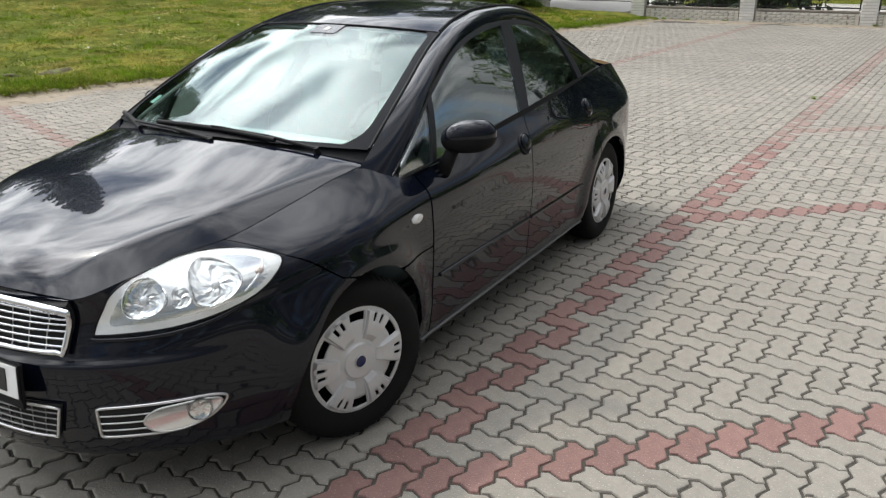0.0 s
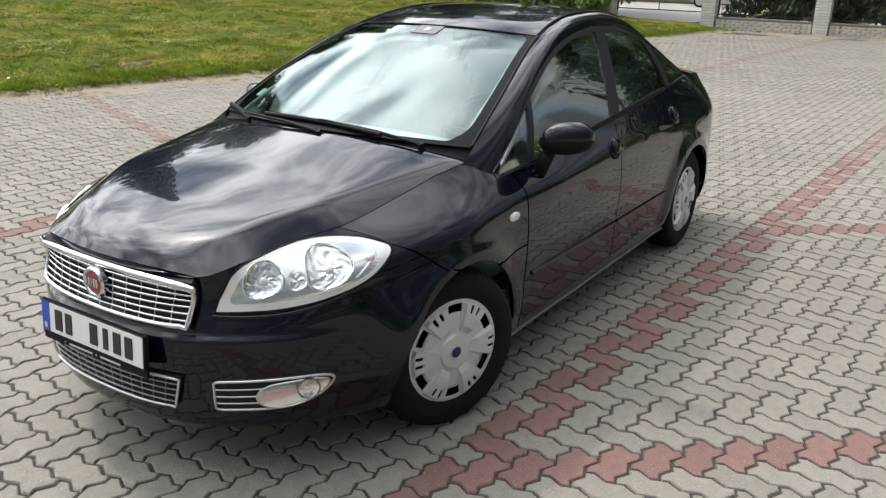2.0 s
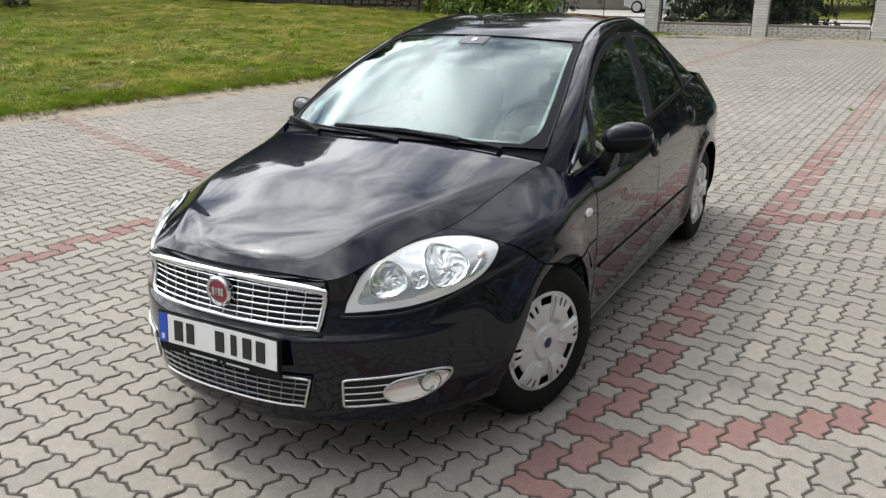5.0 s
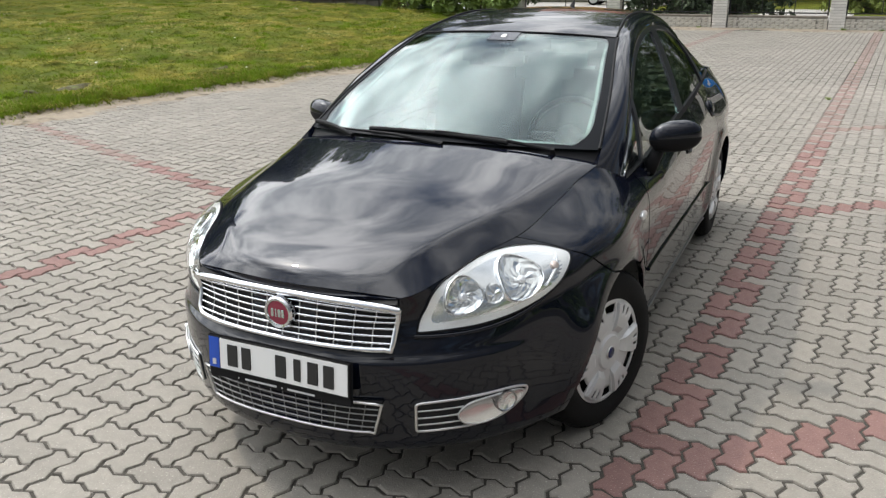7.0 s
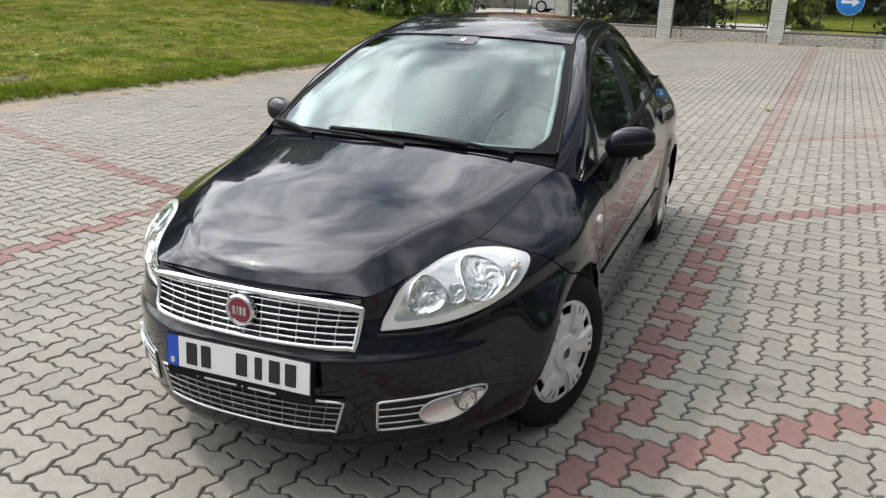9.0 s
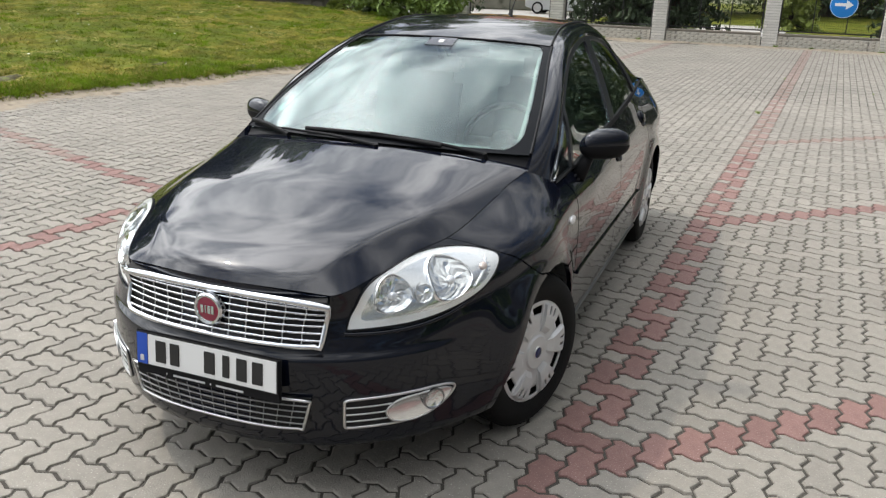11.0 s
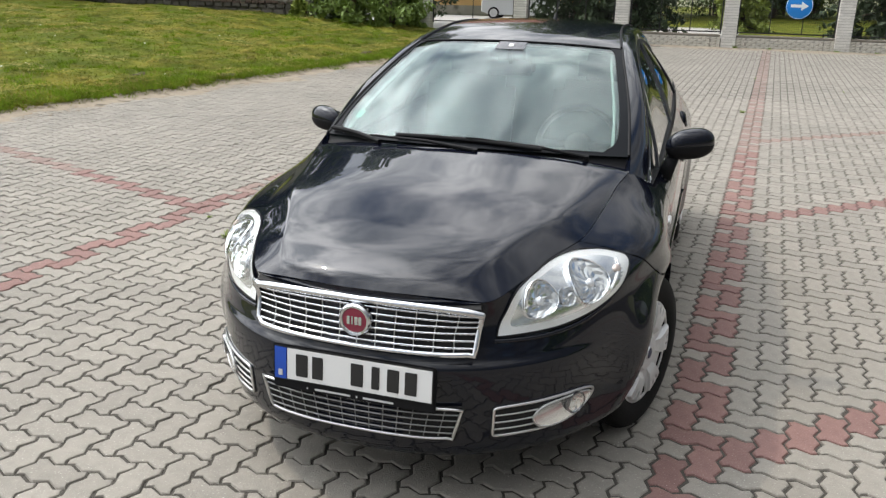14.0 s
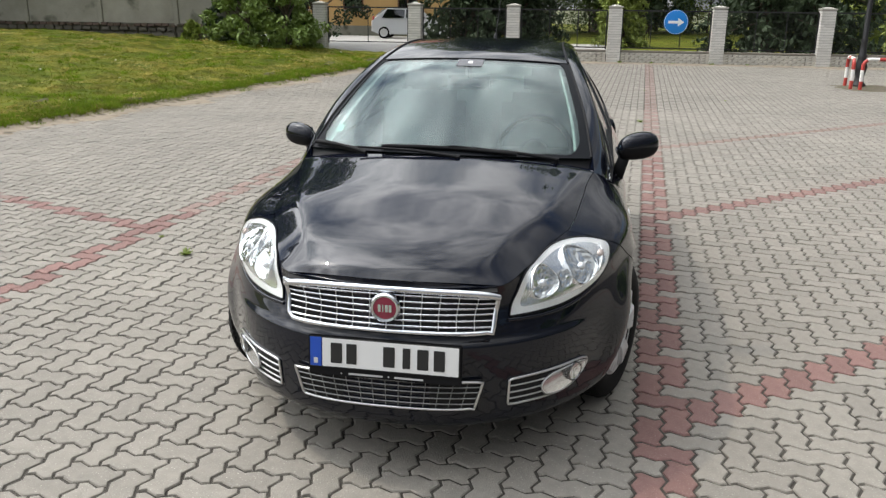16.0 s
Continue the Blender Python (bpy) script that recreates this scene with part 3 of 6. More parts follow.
def strip(A, B, a0, a1, b0, b1, nu, nv, bulge=0.0, fade=0.0):
    t = np.linspace(0, 1, nu)
    pa, pb = A(a0 + (a1 - a0) * t), B(b0 + (b1 - b0) * t)
    w = np.linspace(0, 1, nv)
    P = pa[:, None] * (1 - w)[None, :, None] + pb[:, None] * w[None, :, None]
    k = (4 * w * (1 - w))[None, :] * bulge * (np.clip((t - 0.02) / fade, 0, 1)[:, None] if fade else 1.0)
    P[..., 0] += k * 0.8
    P[..., 2] += k * 0.6
    return P


def near(C, y):
    t = np.linspace(0, 1, 800)
    return float(t[np.argmin(np.abs(C(t)[:, 1] - y))])


# the front pillars run down into the wings
DOOR_LOW = curve([(0.748, 0.17, 0.775), *[tuple(p) for p in DOOR(np.linspace(0, 1, 12))]])
EDGE_LOW = curve([(0.672, 0.10, 0.868), *[tuple(p) for p in EDGE(np.linspace(0, 1, 12))]])
for s in (1, -1):
    f = s < 0
    shell("roof_pillar", mirrored(strip(DOOR_LOW, EDGE_LOW, 0, near(DOOR_LOW, 2.36), 0, near(EDGE_LOW, 2.36), 90, 17, 0.022, 0.25), s), M_PAINT, car, 0.03, 0.0, flip=f)
    shell("rear_pillar", mirrored(strip(DOOR, EDGE, near(DOOR, 2.36), 1, near(EDGE, 2.36), 1, 30, 9, 0.016), s), M_PAINT, car, 0.03, 0.0, flip=f)
    shell("door_frame", mirrored(strip(BELT, DOOR, 0, 1, 0, 1, 90, 40, 0.012)[:, 37:], s), M_FRAME, car, 0.02, 0.002, flip=f)
    shell("belt_trim", mirrored(strip(BELT, DOOR, 0, 1, 0, 1, 90, 40, 0.012)[:, :3], s), M_TRIM, car, 0.02, 0.005, flip=f)

    def pane(name, y0, y1, yt0, yt1, w0=0.05, w1=0.965, mat=G_SIDE, proud=-0.004, label=""):
        P = strip(BELT, DOOR, near(BELT, y0), near(BELT, y1), near(DOOR, yt0), near(DOOR, yt1), 30, 40, 0.012)
        a, b = int(w0 * 39), int(w1 * 39)
        return shell(name, mirrored(P[:, a:b + 1], s), mat, car, 0.005 if mat == G_SIDE else 0.02, proud, flip=f, label=label)
    pane("front_window", 0.62, 1.44, 0.74, 1.66)
    pane("quarter_window", 0.36, 0.60, 0.40, 0.70)
    pane("rear_door_window", 1.55, 2.34, 1.80, 2.30)
    pane("rear_quarter_window", 2.40, 2.74, 2.36, 2.74)
    pane("window_post", 0.590, 0.622, 0.690, 0.740, 0.0, 1.0, M_FRAME, 0.003)
    pane("door_pillar", 1.44, 1.545, 1.665, 1.795, 0.0, 1.0, M_FRAME, 0.003)
    pane("rear_post", 2.33, 2.41, 2.295, 2.365, 0.0, 1.0, M_FRAME, 0.003)

# underbody
bm = bmesh.new()
box(bm, 1.10, 3.3, 0.10, pose(0, 1.35, 0.24), 0.03)
box(bm, 1.15, 0.62, 0.06, pose(0, -0.28, 0.225), 0.02)
part("underbody", bm, M_DARK, car)


# wheels
def wheel(pos, turn, s):
    w = new("wheel")
    w.parent = car
    w.matrix_local = Matrix.Translation(pos) @ Matrix.Rotation(radians(turn), 4, "Z") @ Matrix.Diagonal((s, 1, 1, 1))
    R = WHEEL_R
    prof = [(0.19, -0.09), (0.205, -0.085), (0.235, -0.092), (0.275, -0.088), (R - 0.016, -0.078), (R - 0.009, -0.06), (R - 0.006, -0.035), (R - 0.006, 0.035), (R - 0.009, 0.06),
            (R - 0.016, 0.078), (0.275, 0.09), (0.235, 0.094), (0.205, 0.088), (0.19, 0.075)]
    v, f = lathe(prof, 72, "x")
    mesh_ob("tyre", v, f, M_RUBBER, w, "black rubber tyre")
    bm = bmesh.new()
    for k in range(64):
        turn_k = Matrix.Rotation(2 * math.pi * k / 64, 4, "X")
        for sx, tilt in ((0.062, 12), (0.022, -14), (-0.022, 14), (-0.062, -12)):
            box(bm, 0.030, 0.021, 0.010, turn_k @ pose(sx, 0, R - (0.0125 if abs(sx) > 0.05 else 0.0075), 0, 0, tilt) @ Matrix.Rotation(radians(-26 if sx > 0.05 else 26 if sx < -0.05 else 0) * -1, 4, "Y"))
    part("tread", bm, M_RUBBER, w, "worn tread blocks")
    v, f = lathe([(0.19, 0.075), (0.185, 0.02), (0.12, -0.03), (0.001, -0.03)], 40, "x")
    mesh_ob("rim", v, f, M_DARK, w)
    na, rr = 240, np.array([0.0, 0.03, 0.062, 0.068, 0.078, 0.10, 0.122, 0.136, 0.150, 0.165, 0.184, 0.192, 0.208, 0.220])
    hh = np.array([0.098, 0.098, 0.097, 0.090, 0.087, 0.089, 0.091, 0.091, 0.0905, 0.089, 0.086, 0.084, 0.081, 0.072])
    verts, faces = [], []
    for i, (r, h) in enumerate(zip(rr, hh)):
        for k in range(na):
            a = 2 * math.pi * k / na
            g = abs((math.degrees(a) % 60) - 30)
            rib = 0.011 if (g > 13.5 and 0.085 < r < 0.19) else (-0.006 if g < 11 and 0.11 < r < 0.18 else 0.0)
            verts.append((h + rib, r * math.cos(a), r * math.sin(a)))
    for i in range(len(rr) - 1):
        for k in range(na):
            mid = (k + 0.5) * 360 / na
            g = abs((mid % 60) - 30)
            if g < 10.5 and 0.149 < rr[i] < 0.170:
                continue
            if 22.6 < g < 26.4 and 0.149 < rr[i] < 0.170:
                continue
            k2 = (k + 1) % na
            faces.append((i * na + k, i * na + k2, (i + 1) * na + k2, (i + 1) * na + k))
    cap = mesh_ob("hubcap", verts, faces, M_SILVER, w, "silver plastic hubcap with slots")
    cap.data.set_sharp_from_angle(angle=radians(25))
    mod = cap.modifiers.new("thick", "SOLIDIFY")
    mod.thickness, mod.offset = 0.006, 1
    v, f = lathe([(0.021, 0.098), (0.021, 0.101), (0.018, 0.102), (0.0005, 0.102)], 24, "x")
    mesh_ob("hub_emblem", v, f, M_EMBLEM, w, "round blue emblem")
    v, f = lathe([(0.026, 0.097), (0.026, 0.1015), (0.0235, 0.103), (0.021, 0.101)], 28, "x")
    mesh_ob("emblem_ring", v, f, M_SATIN, w, "silver ring")
    return w


M_EMBLEM = material("blue_enamel", (0.008, 0.015, 0.07), 0.25)
TRACK = 0.728
wheel((TRACK, 0.0, WHEEL_R - 0.004), -19, 1)
wheel((-TRACK + 0.024, 0.0, WHEEL_R - 0.004), -17, -1)
wheel((TRACK, WB, WHEEL_R - 0.004), 0, 1)
wheel((-TRACK, WB, WHEEL_R - 0.004), 0, -1)


# ---- fittings of the car ----
M_LAMP_BODY = material("lamp_housing", (0.78, 0.78, 0.77), 0.28, metal=0.3)
M_LAMP_SATIN = material("lamp_satin_mirror", (0.80, 0.81, 0.82), 0.14, metal=0.9)
M_REFLECTOR = material("lamp_reflector", (0.88, 0.89, 0.89), 0.07, metal=0.95)
M_AMBER = material("amber_bulb", (0.72, 0.60, 0.54), 0.25, metal=0.6)
M_SILL = material("sill_edge", (0.16, 0.16, 0.16), 0.35, metal=0.8)
M_RING = material("lamp_ring", (0.22, 0.22, 0.23), 0.22, metal=1.0)
M_BULB = material("bulb_glass", (0.75, 0.76, 0.78), 0.08, metal=0.4)
M_PLATE = material("white_plate", (0.70, 0.70, 0.69), 0.35)
M_BLUE = material("plate_blue", (0.012, 0.07, 0.42), 0.35)
M_INK = material("black_ink", (0.012, 0.012, 0.012), 0.5)
M_WHITE = material("white_print", (0.55, 0.55, 0.55), 0.5)
M_BADGE = material("red_enamel", (0.20, 0.012, 0.035), 0.2, coat=0.6)
M_MESH = material("grey_grille_mesh", (0.26, 0.26, 0.26), 0.35, metal=0.8)
M_SEAT = material("grey_seat_cloth", (0.20, 0.21, 0.21), 0.9, vary=0.2, scale=20, bump=0.2, bump_scale=200)
M_DASH = material("dashboard_plastic", (0.26, 0.275, 0.27), 0.7, vary=0.1, scale=4)


def side_at(u, v, off=0.0):
    """Point and outer normal of the body side, the point lifted by off."""
    u, v = np.asarray(u, float), np.asarray(v, float)
    e = 0.004
    p = side(u, v)
    du = side(np.clip(u + e, 0, 3), v) - side(np.clip(u - e, 0, 3), v)
    dv = side(u, np.clip(v + e, 0, 1)) - side(u, np.clip(v - e, 0, 1))
    n = np.cross(du, dv)
    n /= np.maximum(np.linalg.norm(n, axis=-1, keepdims=True), 1e-9)
    n *= np.sign((n * (p - np.array((0, 1.3, 0.5)))).sum(-1, keepdims=True))
    return p + n * np.asarray(off)[..., None], n


def closed(points, n=72):
    """Even points round a smooth closed curve in the plane."""
    T = np.array(points, float)
    k = len(T)
    out = []
    for i in range(k):
        a, b, c, d = T[i - 1], T[i], T[(i + 1) % k], T[(i + 2) % k]
        for f in np.linspace(0, 1, 16, endpoint=False):
            out.append(0.5 * (2 * b + (c - a) * f + (2 * a - 5 * b + 4 * c - d) * f**2 + (3 * b - a - 3 * c + d) * f**3))
    out = np.array(out)
    d = np.concatenate([[0], np.cumsum(np.linalg.norm(np.diff(np.vstack([out, out[:1]]), axis=0), axis=1))])
    s = np.linspace(0, d[-1], n, endpoint=False)
    out = np.vstack([out, out[:1]])
    return np.column_stack([np.interp(s, d, out[:, 0]), np.interp(s, d, out[:, 1])])


def blob(name, outline, offset, mat, parent, s, label="", rings=10, centre=None):
    """A patch of the body side inside an outline of stations; offset(k) lifts it, k 0 middle, 1 rim."""
    o = np.asarray(outline)
    c = o.mean(0) if centre is None else np.array(centre)
    ks = np.linspace(0.0, 1, rings + 1)
    verts, faces, n = [], [], len(o)
    for k in ks:
        q = c + (o - c) * max(k, 0.004)
        p, _ = side_at(q[:, 0], q[:, 1], np.full(n, offset(k)))
        verts.append(mirrored(p, s))
    for i in range(rings):
        for j in range(n):
            f = (i * n + j, i * n + (j + 1) % n, (i + 1) * n + (j + 1) % n, (i + 1) * n + j)
            faces.append(f if s > 0 else f[::-1])
    p, _ = side_at(o[:, 0], o[:, 1], np.full(n, -0.012))
    verts.append(mirrored(p, s))
    for j in range(n):
        f = (rings * n + j, rings * n + (j + 1) % n, (rings + 1) * n + (j + 1) % n, (rings + 1) * n + j)
        faces.append(f if s > 0 else f[::-1])
    ob = mesh_ob(name, np.concatenate(verts), faces, mat, parent, label)
    bm = bmesh.new()
    bm.from_mesh(ob.data)
    bmesh.ops.recalc_face_normals(bm, faces=bm.faces[:])
    bm.to_mesh(ob.data)
    bm.free()
    ob.data.set_sharp_from_angle(angle=radians(40))
    return ob


def line_on(name, uv, r, mat, parent, s, off=0.004, shut=False, label=""):
    uv = np.asarray(uv, float)
    if shut:
        uv = np.vstack([uv, uv[:1]])
    p, _ = side_at(uv[:, 0], uv[:, 1], np.full(len(uv), off))
    return tube(name, mirrored(p, s), r, mat, parent, label)


def frame_at(u, v, s):
    """A pose on the body side whose z looks outwards and whose y looks up."""
    p, n = side_at(np.array([u]), np.array([v]), np.array([0.0]))
    p, n = mirrored(p, s)[0], mirrored(n, s)[0]
    z = Vector(n)
    x = Vector((0, 0, 1)).cross(z).normalized()
    y = z.cross(x)
    return Matrix(((x.x, y.x, z.x, p[0]), (x.y, y.y, z.y, p[1]), (x.z, y.z, z.z, p[2]), (0, 0, 0, 1)))


def turned(name, profile, m, mat, parent, label="", seg=36, sx=1.0):
    v, f = lathe(profile, seg)
    v = [m @ Vector((a * sx, b, c)) for a, b, c in v]
    ob = mesh_ob(name, v, f, mat, parent, label)
    bm = bmesh.new()
    bm.from_mesh(ob.data)
    bmesh.ops.recalc_face_normals(bm, faces=bm.faces[:])
    bm.to_mesh(ob.data)
    bm.free()
    ob.data.set_sharp_from_angle(angle=radians(35))
    return ob


def turned_on(name, profile, u, v, s, lift, mat, parent, label="", seg=36):
    """A turned shape that follows the curve of the body side round the station (u, v)."""
    vs, f = lathe(profile, seg)
    vs = np.array(vs, float)
    m = np.array(frame_at(u, v, 1))[:3, :3]
    e = 0.01
    du = (side(np.array(u + e), np.array(v)) - side(np.array(u - e), np.array(v))) / (2 * e)
    dv = (side(np.array(u), np.array(v + e)) - side(np.array(u), np.array(v - e))) / (2 * e)
    flat_ = vs[:, :1] * m[:, 0] + vs[:, 1:2] * m[:, 1]
    ab = np.linalg.lstsq(np.stack([du, dv], 1), flat_.T, rcond=None)[0].T
    p, _ = side_at(u + ab[:, 0], np.clip(v + ab[:, 1], 0, 1), vs[:, 2] + lift)
    ob = mesh_ob(name, mirrored(p, s), f, mat, parent, label)
    bm = bmesh.new()
    bm.from_mesh(ob.data)
    bmesh.ops.recalc_face_normals(bm, faces=bm.faces[:])
    bm.to_mesh(ob.data)
    bm.free()
    ob.data.set_sharp_from_angle(angle=radians(35))
    return ob


HEADLIGHT = closed([(0.307, 0.746), (0.310, 0.775), (0.318, 0.825), (0.334, 0.885), (0.368, 0.955), (0.43, 0.992), (0.53, 0.995), (0.63, 0.980), (0.690, 0.945), (0.716, 0.905), (0.722, 0.875), (0.690, 0.828), (0.640, 0.770), (0.565, 0.736), (0.47, 0.727), (0.38, 0.737), (0.322, 0.743)], 110)
FOG = closed([(0.301, 0.276), (0.300, 0.30), (0.300, 0.39), (0.304, 0.410), (0.33, 0.415), (0.404, 0.416), (0.519, 0.413), (0.565, 0.404), (0.580, 0.386), (0.565, 0.345), (0.527, 0.300), (0.46, 0.272), (0.36, 0.268), (0.309, 0.268)], 100)


def facets(ob, seed, depth):
    """Breaks a turned mirror into small flat facets."""
    g = np.random.default_rng(seed)
    n = len(ob.data.vertices)
    co = np.empty(n * 3)
    ob.data.vertices.foreach_get("co", co)
    ob.data.vertices.foreach_set("co", co + g.normal(0, depth, n * 3))
    ob.data.shade_flat()


for s in (1, -1):
    lamp = blob("headlight", HEADLIGHT, lambda k: 0.003, M_LAMP_BODY, car, s, "clear headlight with twin round reflectors", 12)
    line_on("headlight_seal", HEADLIGHT, 0.0032, M_TRIM, lamp, s, 0.003, True, "thin black seal")
    INNER = closed([(0.345, 0.80), (0.365, 0.90), (0.42, 0.955), (0.50, 0.965), (0.60, 0.958), (0.665, 0.93), (0.690, 0.885), (0.66, 0.82), (0.61, 0.785), (0.52, 0.772), (0.41, 0.785)], 60)
    blob("inner_reflector", INNER, lambda k: 0.0046 - 0.0016 * k**2, M_LAMP_SATIN, lamp, s, "satin mirrored inner surface", 10)
    for q, (u, v, r) in enumerate(((0.428, 0.893, 0.060), (0.572, 0.872, 0.074))):
        ob = turned_on("reflector", [(r, 0.014), (r * 0.90, 0.011), (r * 0.74, 0.0075), (r * 0.56, 0.0050), (r * 0.34, 0.0038), (0.013, 0.0034)], u, v, s, 0.003, M_REFLECTOR, lamp, "round faceted mirror reflector", 22)
        facets(ob, 5 + q, 0.0007)
        turned_on("reflector_ring", [(r * 1.09, 0.0), (r * 1.07, 0.012), (r * 1.02, 0.0155), (r * 0.98, 0.012)], u, v, s, 0.003, M_LAMP_SATIN, lamp, "silver ring", 44)
        # the shade inside the silver ring is drawn as a thin dark line
        turned_on("shadow_line", [(r * 0.985, 0.0125), (r * 0.965, 0.0132), (r * 0.945, 0.0122)], u, v, s, 0.003, M_RING, lamp, "dark line for the shade inside the ring", 44)
        turned_on("bulb", [(0.013, 0.0), (0.013, 0.009), (0.008, 0.015), (0.001, 0.016)], u, v, s, 0.003, M_BULB, lamp, "", 16)
        turned_on("bulb_holder", [(0.012, 0.0), (0.012, 0.0042), (0.008, 0.005)], u, v, s, 0.003, M_RING, lamp, "dark bulb socket", 18)
    # small parking-light mirror beside the inner reflector, and the corner's ribbed indicator
    ob = turned_on("side_reflector", [(0.030, 0.008), (0.024, 0.006), (0.014, 0.0045), (0.001, 0.004)], 0.497, 0.862, s, 0.003, M_REFLECTOR, lamp, "small faceted mirror", 12)
    facets(ob, 11, 0.0008)
    for k in range(5):
        line_on("indicator_rib", [(0.618 + 0.010 * k + 0.035 * t, 0.805 + 0.011 * k + 0.045 * t) for t in np.linspace(0, 1, 8)], 0.0022, M_BULB, lamp, s, 0.007)
    m = frame_at(0.664, 0.866, s) @ Matrix.Translation((0, 0, 0.004))
    turned("indicator_bulb", [(0.014, 0.0), (0.013, 0.006), (0.008, 0.009), (0.001, 0.009)], m, M_AMBER, lamp, "pale amber indicator bulb", 20)
    blob("lens", HEADLIGHT, lambda k: 0.005 + 0.019 * (1 - k**4), G_LENS, lamp, s, "clear plastic lens", 14)
    # dark ledge of the bumper below the headlight
    line_on("bumper_fold", [(0.300 + 0.32 * t, 0.722 - 0.030 * math.sin(t * 2.2) + 0.05 * t**4) for t in np.linspace(0, 1, 24)], 0.008, M_PAINT, car, s, -0.001)

    # the near-black bed stands in for the shade behind the fog light slats
    fog = blob("fog_light", FOG, lambda k: 0.002, M_DARK, car, s, "fog light in a satin surround with slats", 8)
    line_on("surround", FOG, 0.0048, M_SATIN, fog, s, 0.004, True, "satin silver surround")
    for k in range(1, 4):
        v = 0.268 + 0.036 * k
        line_on("slat", [(u, v) for u in np.linspace(0.303, 0.415, 12)], 0.0030, M_SATIN, fog, s, 0.004)
    BOWL = closed([(0.400, 0.335), (0.408, 0.370), (0.435, 0.396), (0.49, 0.404), (0.54, 0.403), (0.568, 0.386), (0.552, 0.340), (0.517, 0.300), (0.465, 0.278), (0.42, 0.290)], 56)
    blob("bowl", BOWL, lambda k: 0.003 + 0.010 * k**2.2, M_LAMP_SATIN, fog, s, "satin silver bowl", 10)
    line_on("bowl_rim", BOWL, 0.0028, M_SATIN, fog, s, 0.012, True, "bright rim")
    ob = turned_on("fog_reflector", [(0.034, 0.014), (0.030, 0.011), (0.020, 0.007), (0.010, 0.006), (0.001, 0.0055)], 0.520, 0.362, s, 0.003, M_REFLECTOR, fog, "", 20)
    facets(ob, 17, 0.0005)
    turned_on("fog_ring", [(0.038, 0.004), (0.037, 0.015), (0.034, 0.016), (0.032, 0.013)], 0.520, 0.362, s, 0.003, M_RING, fog, "dark ring", 30)
    turned_on("fog_lens", [(0.034, 0.016), (0.020, 0.021), (0.001, 0.023)], 0.520, 0.362, s, 0.003, G_LENS, fog, "", 30)


def nose(x, z):
    """Station of the front at width x and height z."""
    u = np.interp(abs(x), FRONT_X[int(np.clip((z - 0.2) / 0.02, 0, len(FRONT_X) - 1))], NOSE_U)
    zs = side(np.full(201, u), np.linspace(0, 1, 201))[:, 2]
    return float(u), float(np.interp(z, zs, np.linspace(0, 1, 201)))


NOSE_U = np.linspace(0, 0.7, 141)
FRONT_X = []
for z in np.arange(0.2, 0.76, 0.02):
    xs = []
    for u in NOSE_U:
        p = side(np.full(61, u), np.linspace(0, 1, 61))
        xs.append(np.interp(z, p[:, 2], p[:, 0]))
    FRONT_X.append(np.array(xs))


def front_point(x, z, off):
    u, v = nose(x, z)
    p, n = side_at(np.array([u]), np.array([v]), np.array([off]))
    return mirrored(p, 1 if x >= 0 else -1)[0]


def grille(name, top_z, low_z, top_x, low_x, slats, bars, r_frame, round_, label, frame_mat, slat_mat, bar_mat, frame_top=None, slat_r=0.0042, stand=0.028):
    g = new(name)
    g.parent = car
    g["label"] = label

    def xw(z):
        return low_x + (top_x - low_x) * (z - low_z) / (top_z - low_z)
    def on_front(x, z, off):
        """The grille bows less than the bumper, so its ends stand forward."""
        return front_point(x, z, off) - np.array((0, stand * (x / top_x) ** 2 - 0.006, 0))
    # near-black backing sheet in place of the shade behind the slats
    zs, ts = np.linspace(low_z, top_z, 10), np.linspace(-1, 1, 41)
    P = np.array([[on_front(t * xw(z), z, 0.003) for t in ts] for z in zs])
    shell("backing", P, M_DARK, g, 0.030 if stand > 0.02 else 0.016, flip=True)
    ring = []
    for t in np.linspace(-1, 1, 41)[:-1]:
        ring.append((t * (xw(low_z) - round_ * (abs(t) == 1)), low_z + 0.006 * abs(t) ** 8))
    for z in np.linspace(low_z, top_z, 8)[:-1]:
        ring.append((xw(z), z))
    for t in np.linspace(1, -1, 41)[:-1]:
        ring.append((t * xw(top_z), top_z - round_ * abs(t) ** 14))
    for z in np.linspace(top_z, low_z, 8)[:-1]:
        ring.append((-xw(z), z))
    ring.append(ring[0])
    tube("frame", [on_front(x, z, 0.012) for x, z in ring], r_frame, frame_mat, g, "chrome frame")
    if frame_top:
        tube("frame_top", [on_front(t * xw(top_z), top_z - round_ * abs(t) ** 14 - 0.002, 0.013) for t in np.linspace(-1, 1, 41)], frame_top, frame_mat, g, "broad chrome upper bar")
    for k in range(1, slats + 1):
        z = low_z + (top_z - low_z) * k / (slats + 1)
        tube("slat", [on_front(t * xw(z), z, 0.011) for t in np.linspace(-0.99, 0.99, 31)], slat_r, slat_mat, g)
    for k in range(1, bars + 1):
        t = -1 + 2 * k / (bars + 1)
        tube("bar", [on_front(t * xw(z), z, 0.006) for z in np.linspace(low_z, top_z, 9)], 0.0017, bar_mat, g)
    return g


grille("grille", 0.710, 0.563, 0.366, 0.354, 6, 11, 0.0095, 0.014, "wide chrome-framed grille with thin slats", M_CHROME, M_CHROME, M_SATIN, 0.012)
grille("lower_grille", 0.400, 0.292, 0.330, 0.300, 4, 13, 0.0046, 0.004, "low air intake with a grey mesh", M_SATIN, M_MESH, M_MESH, slat_r=0.0026, stand=0.014)

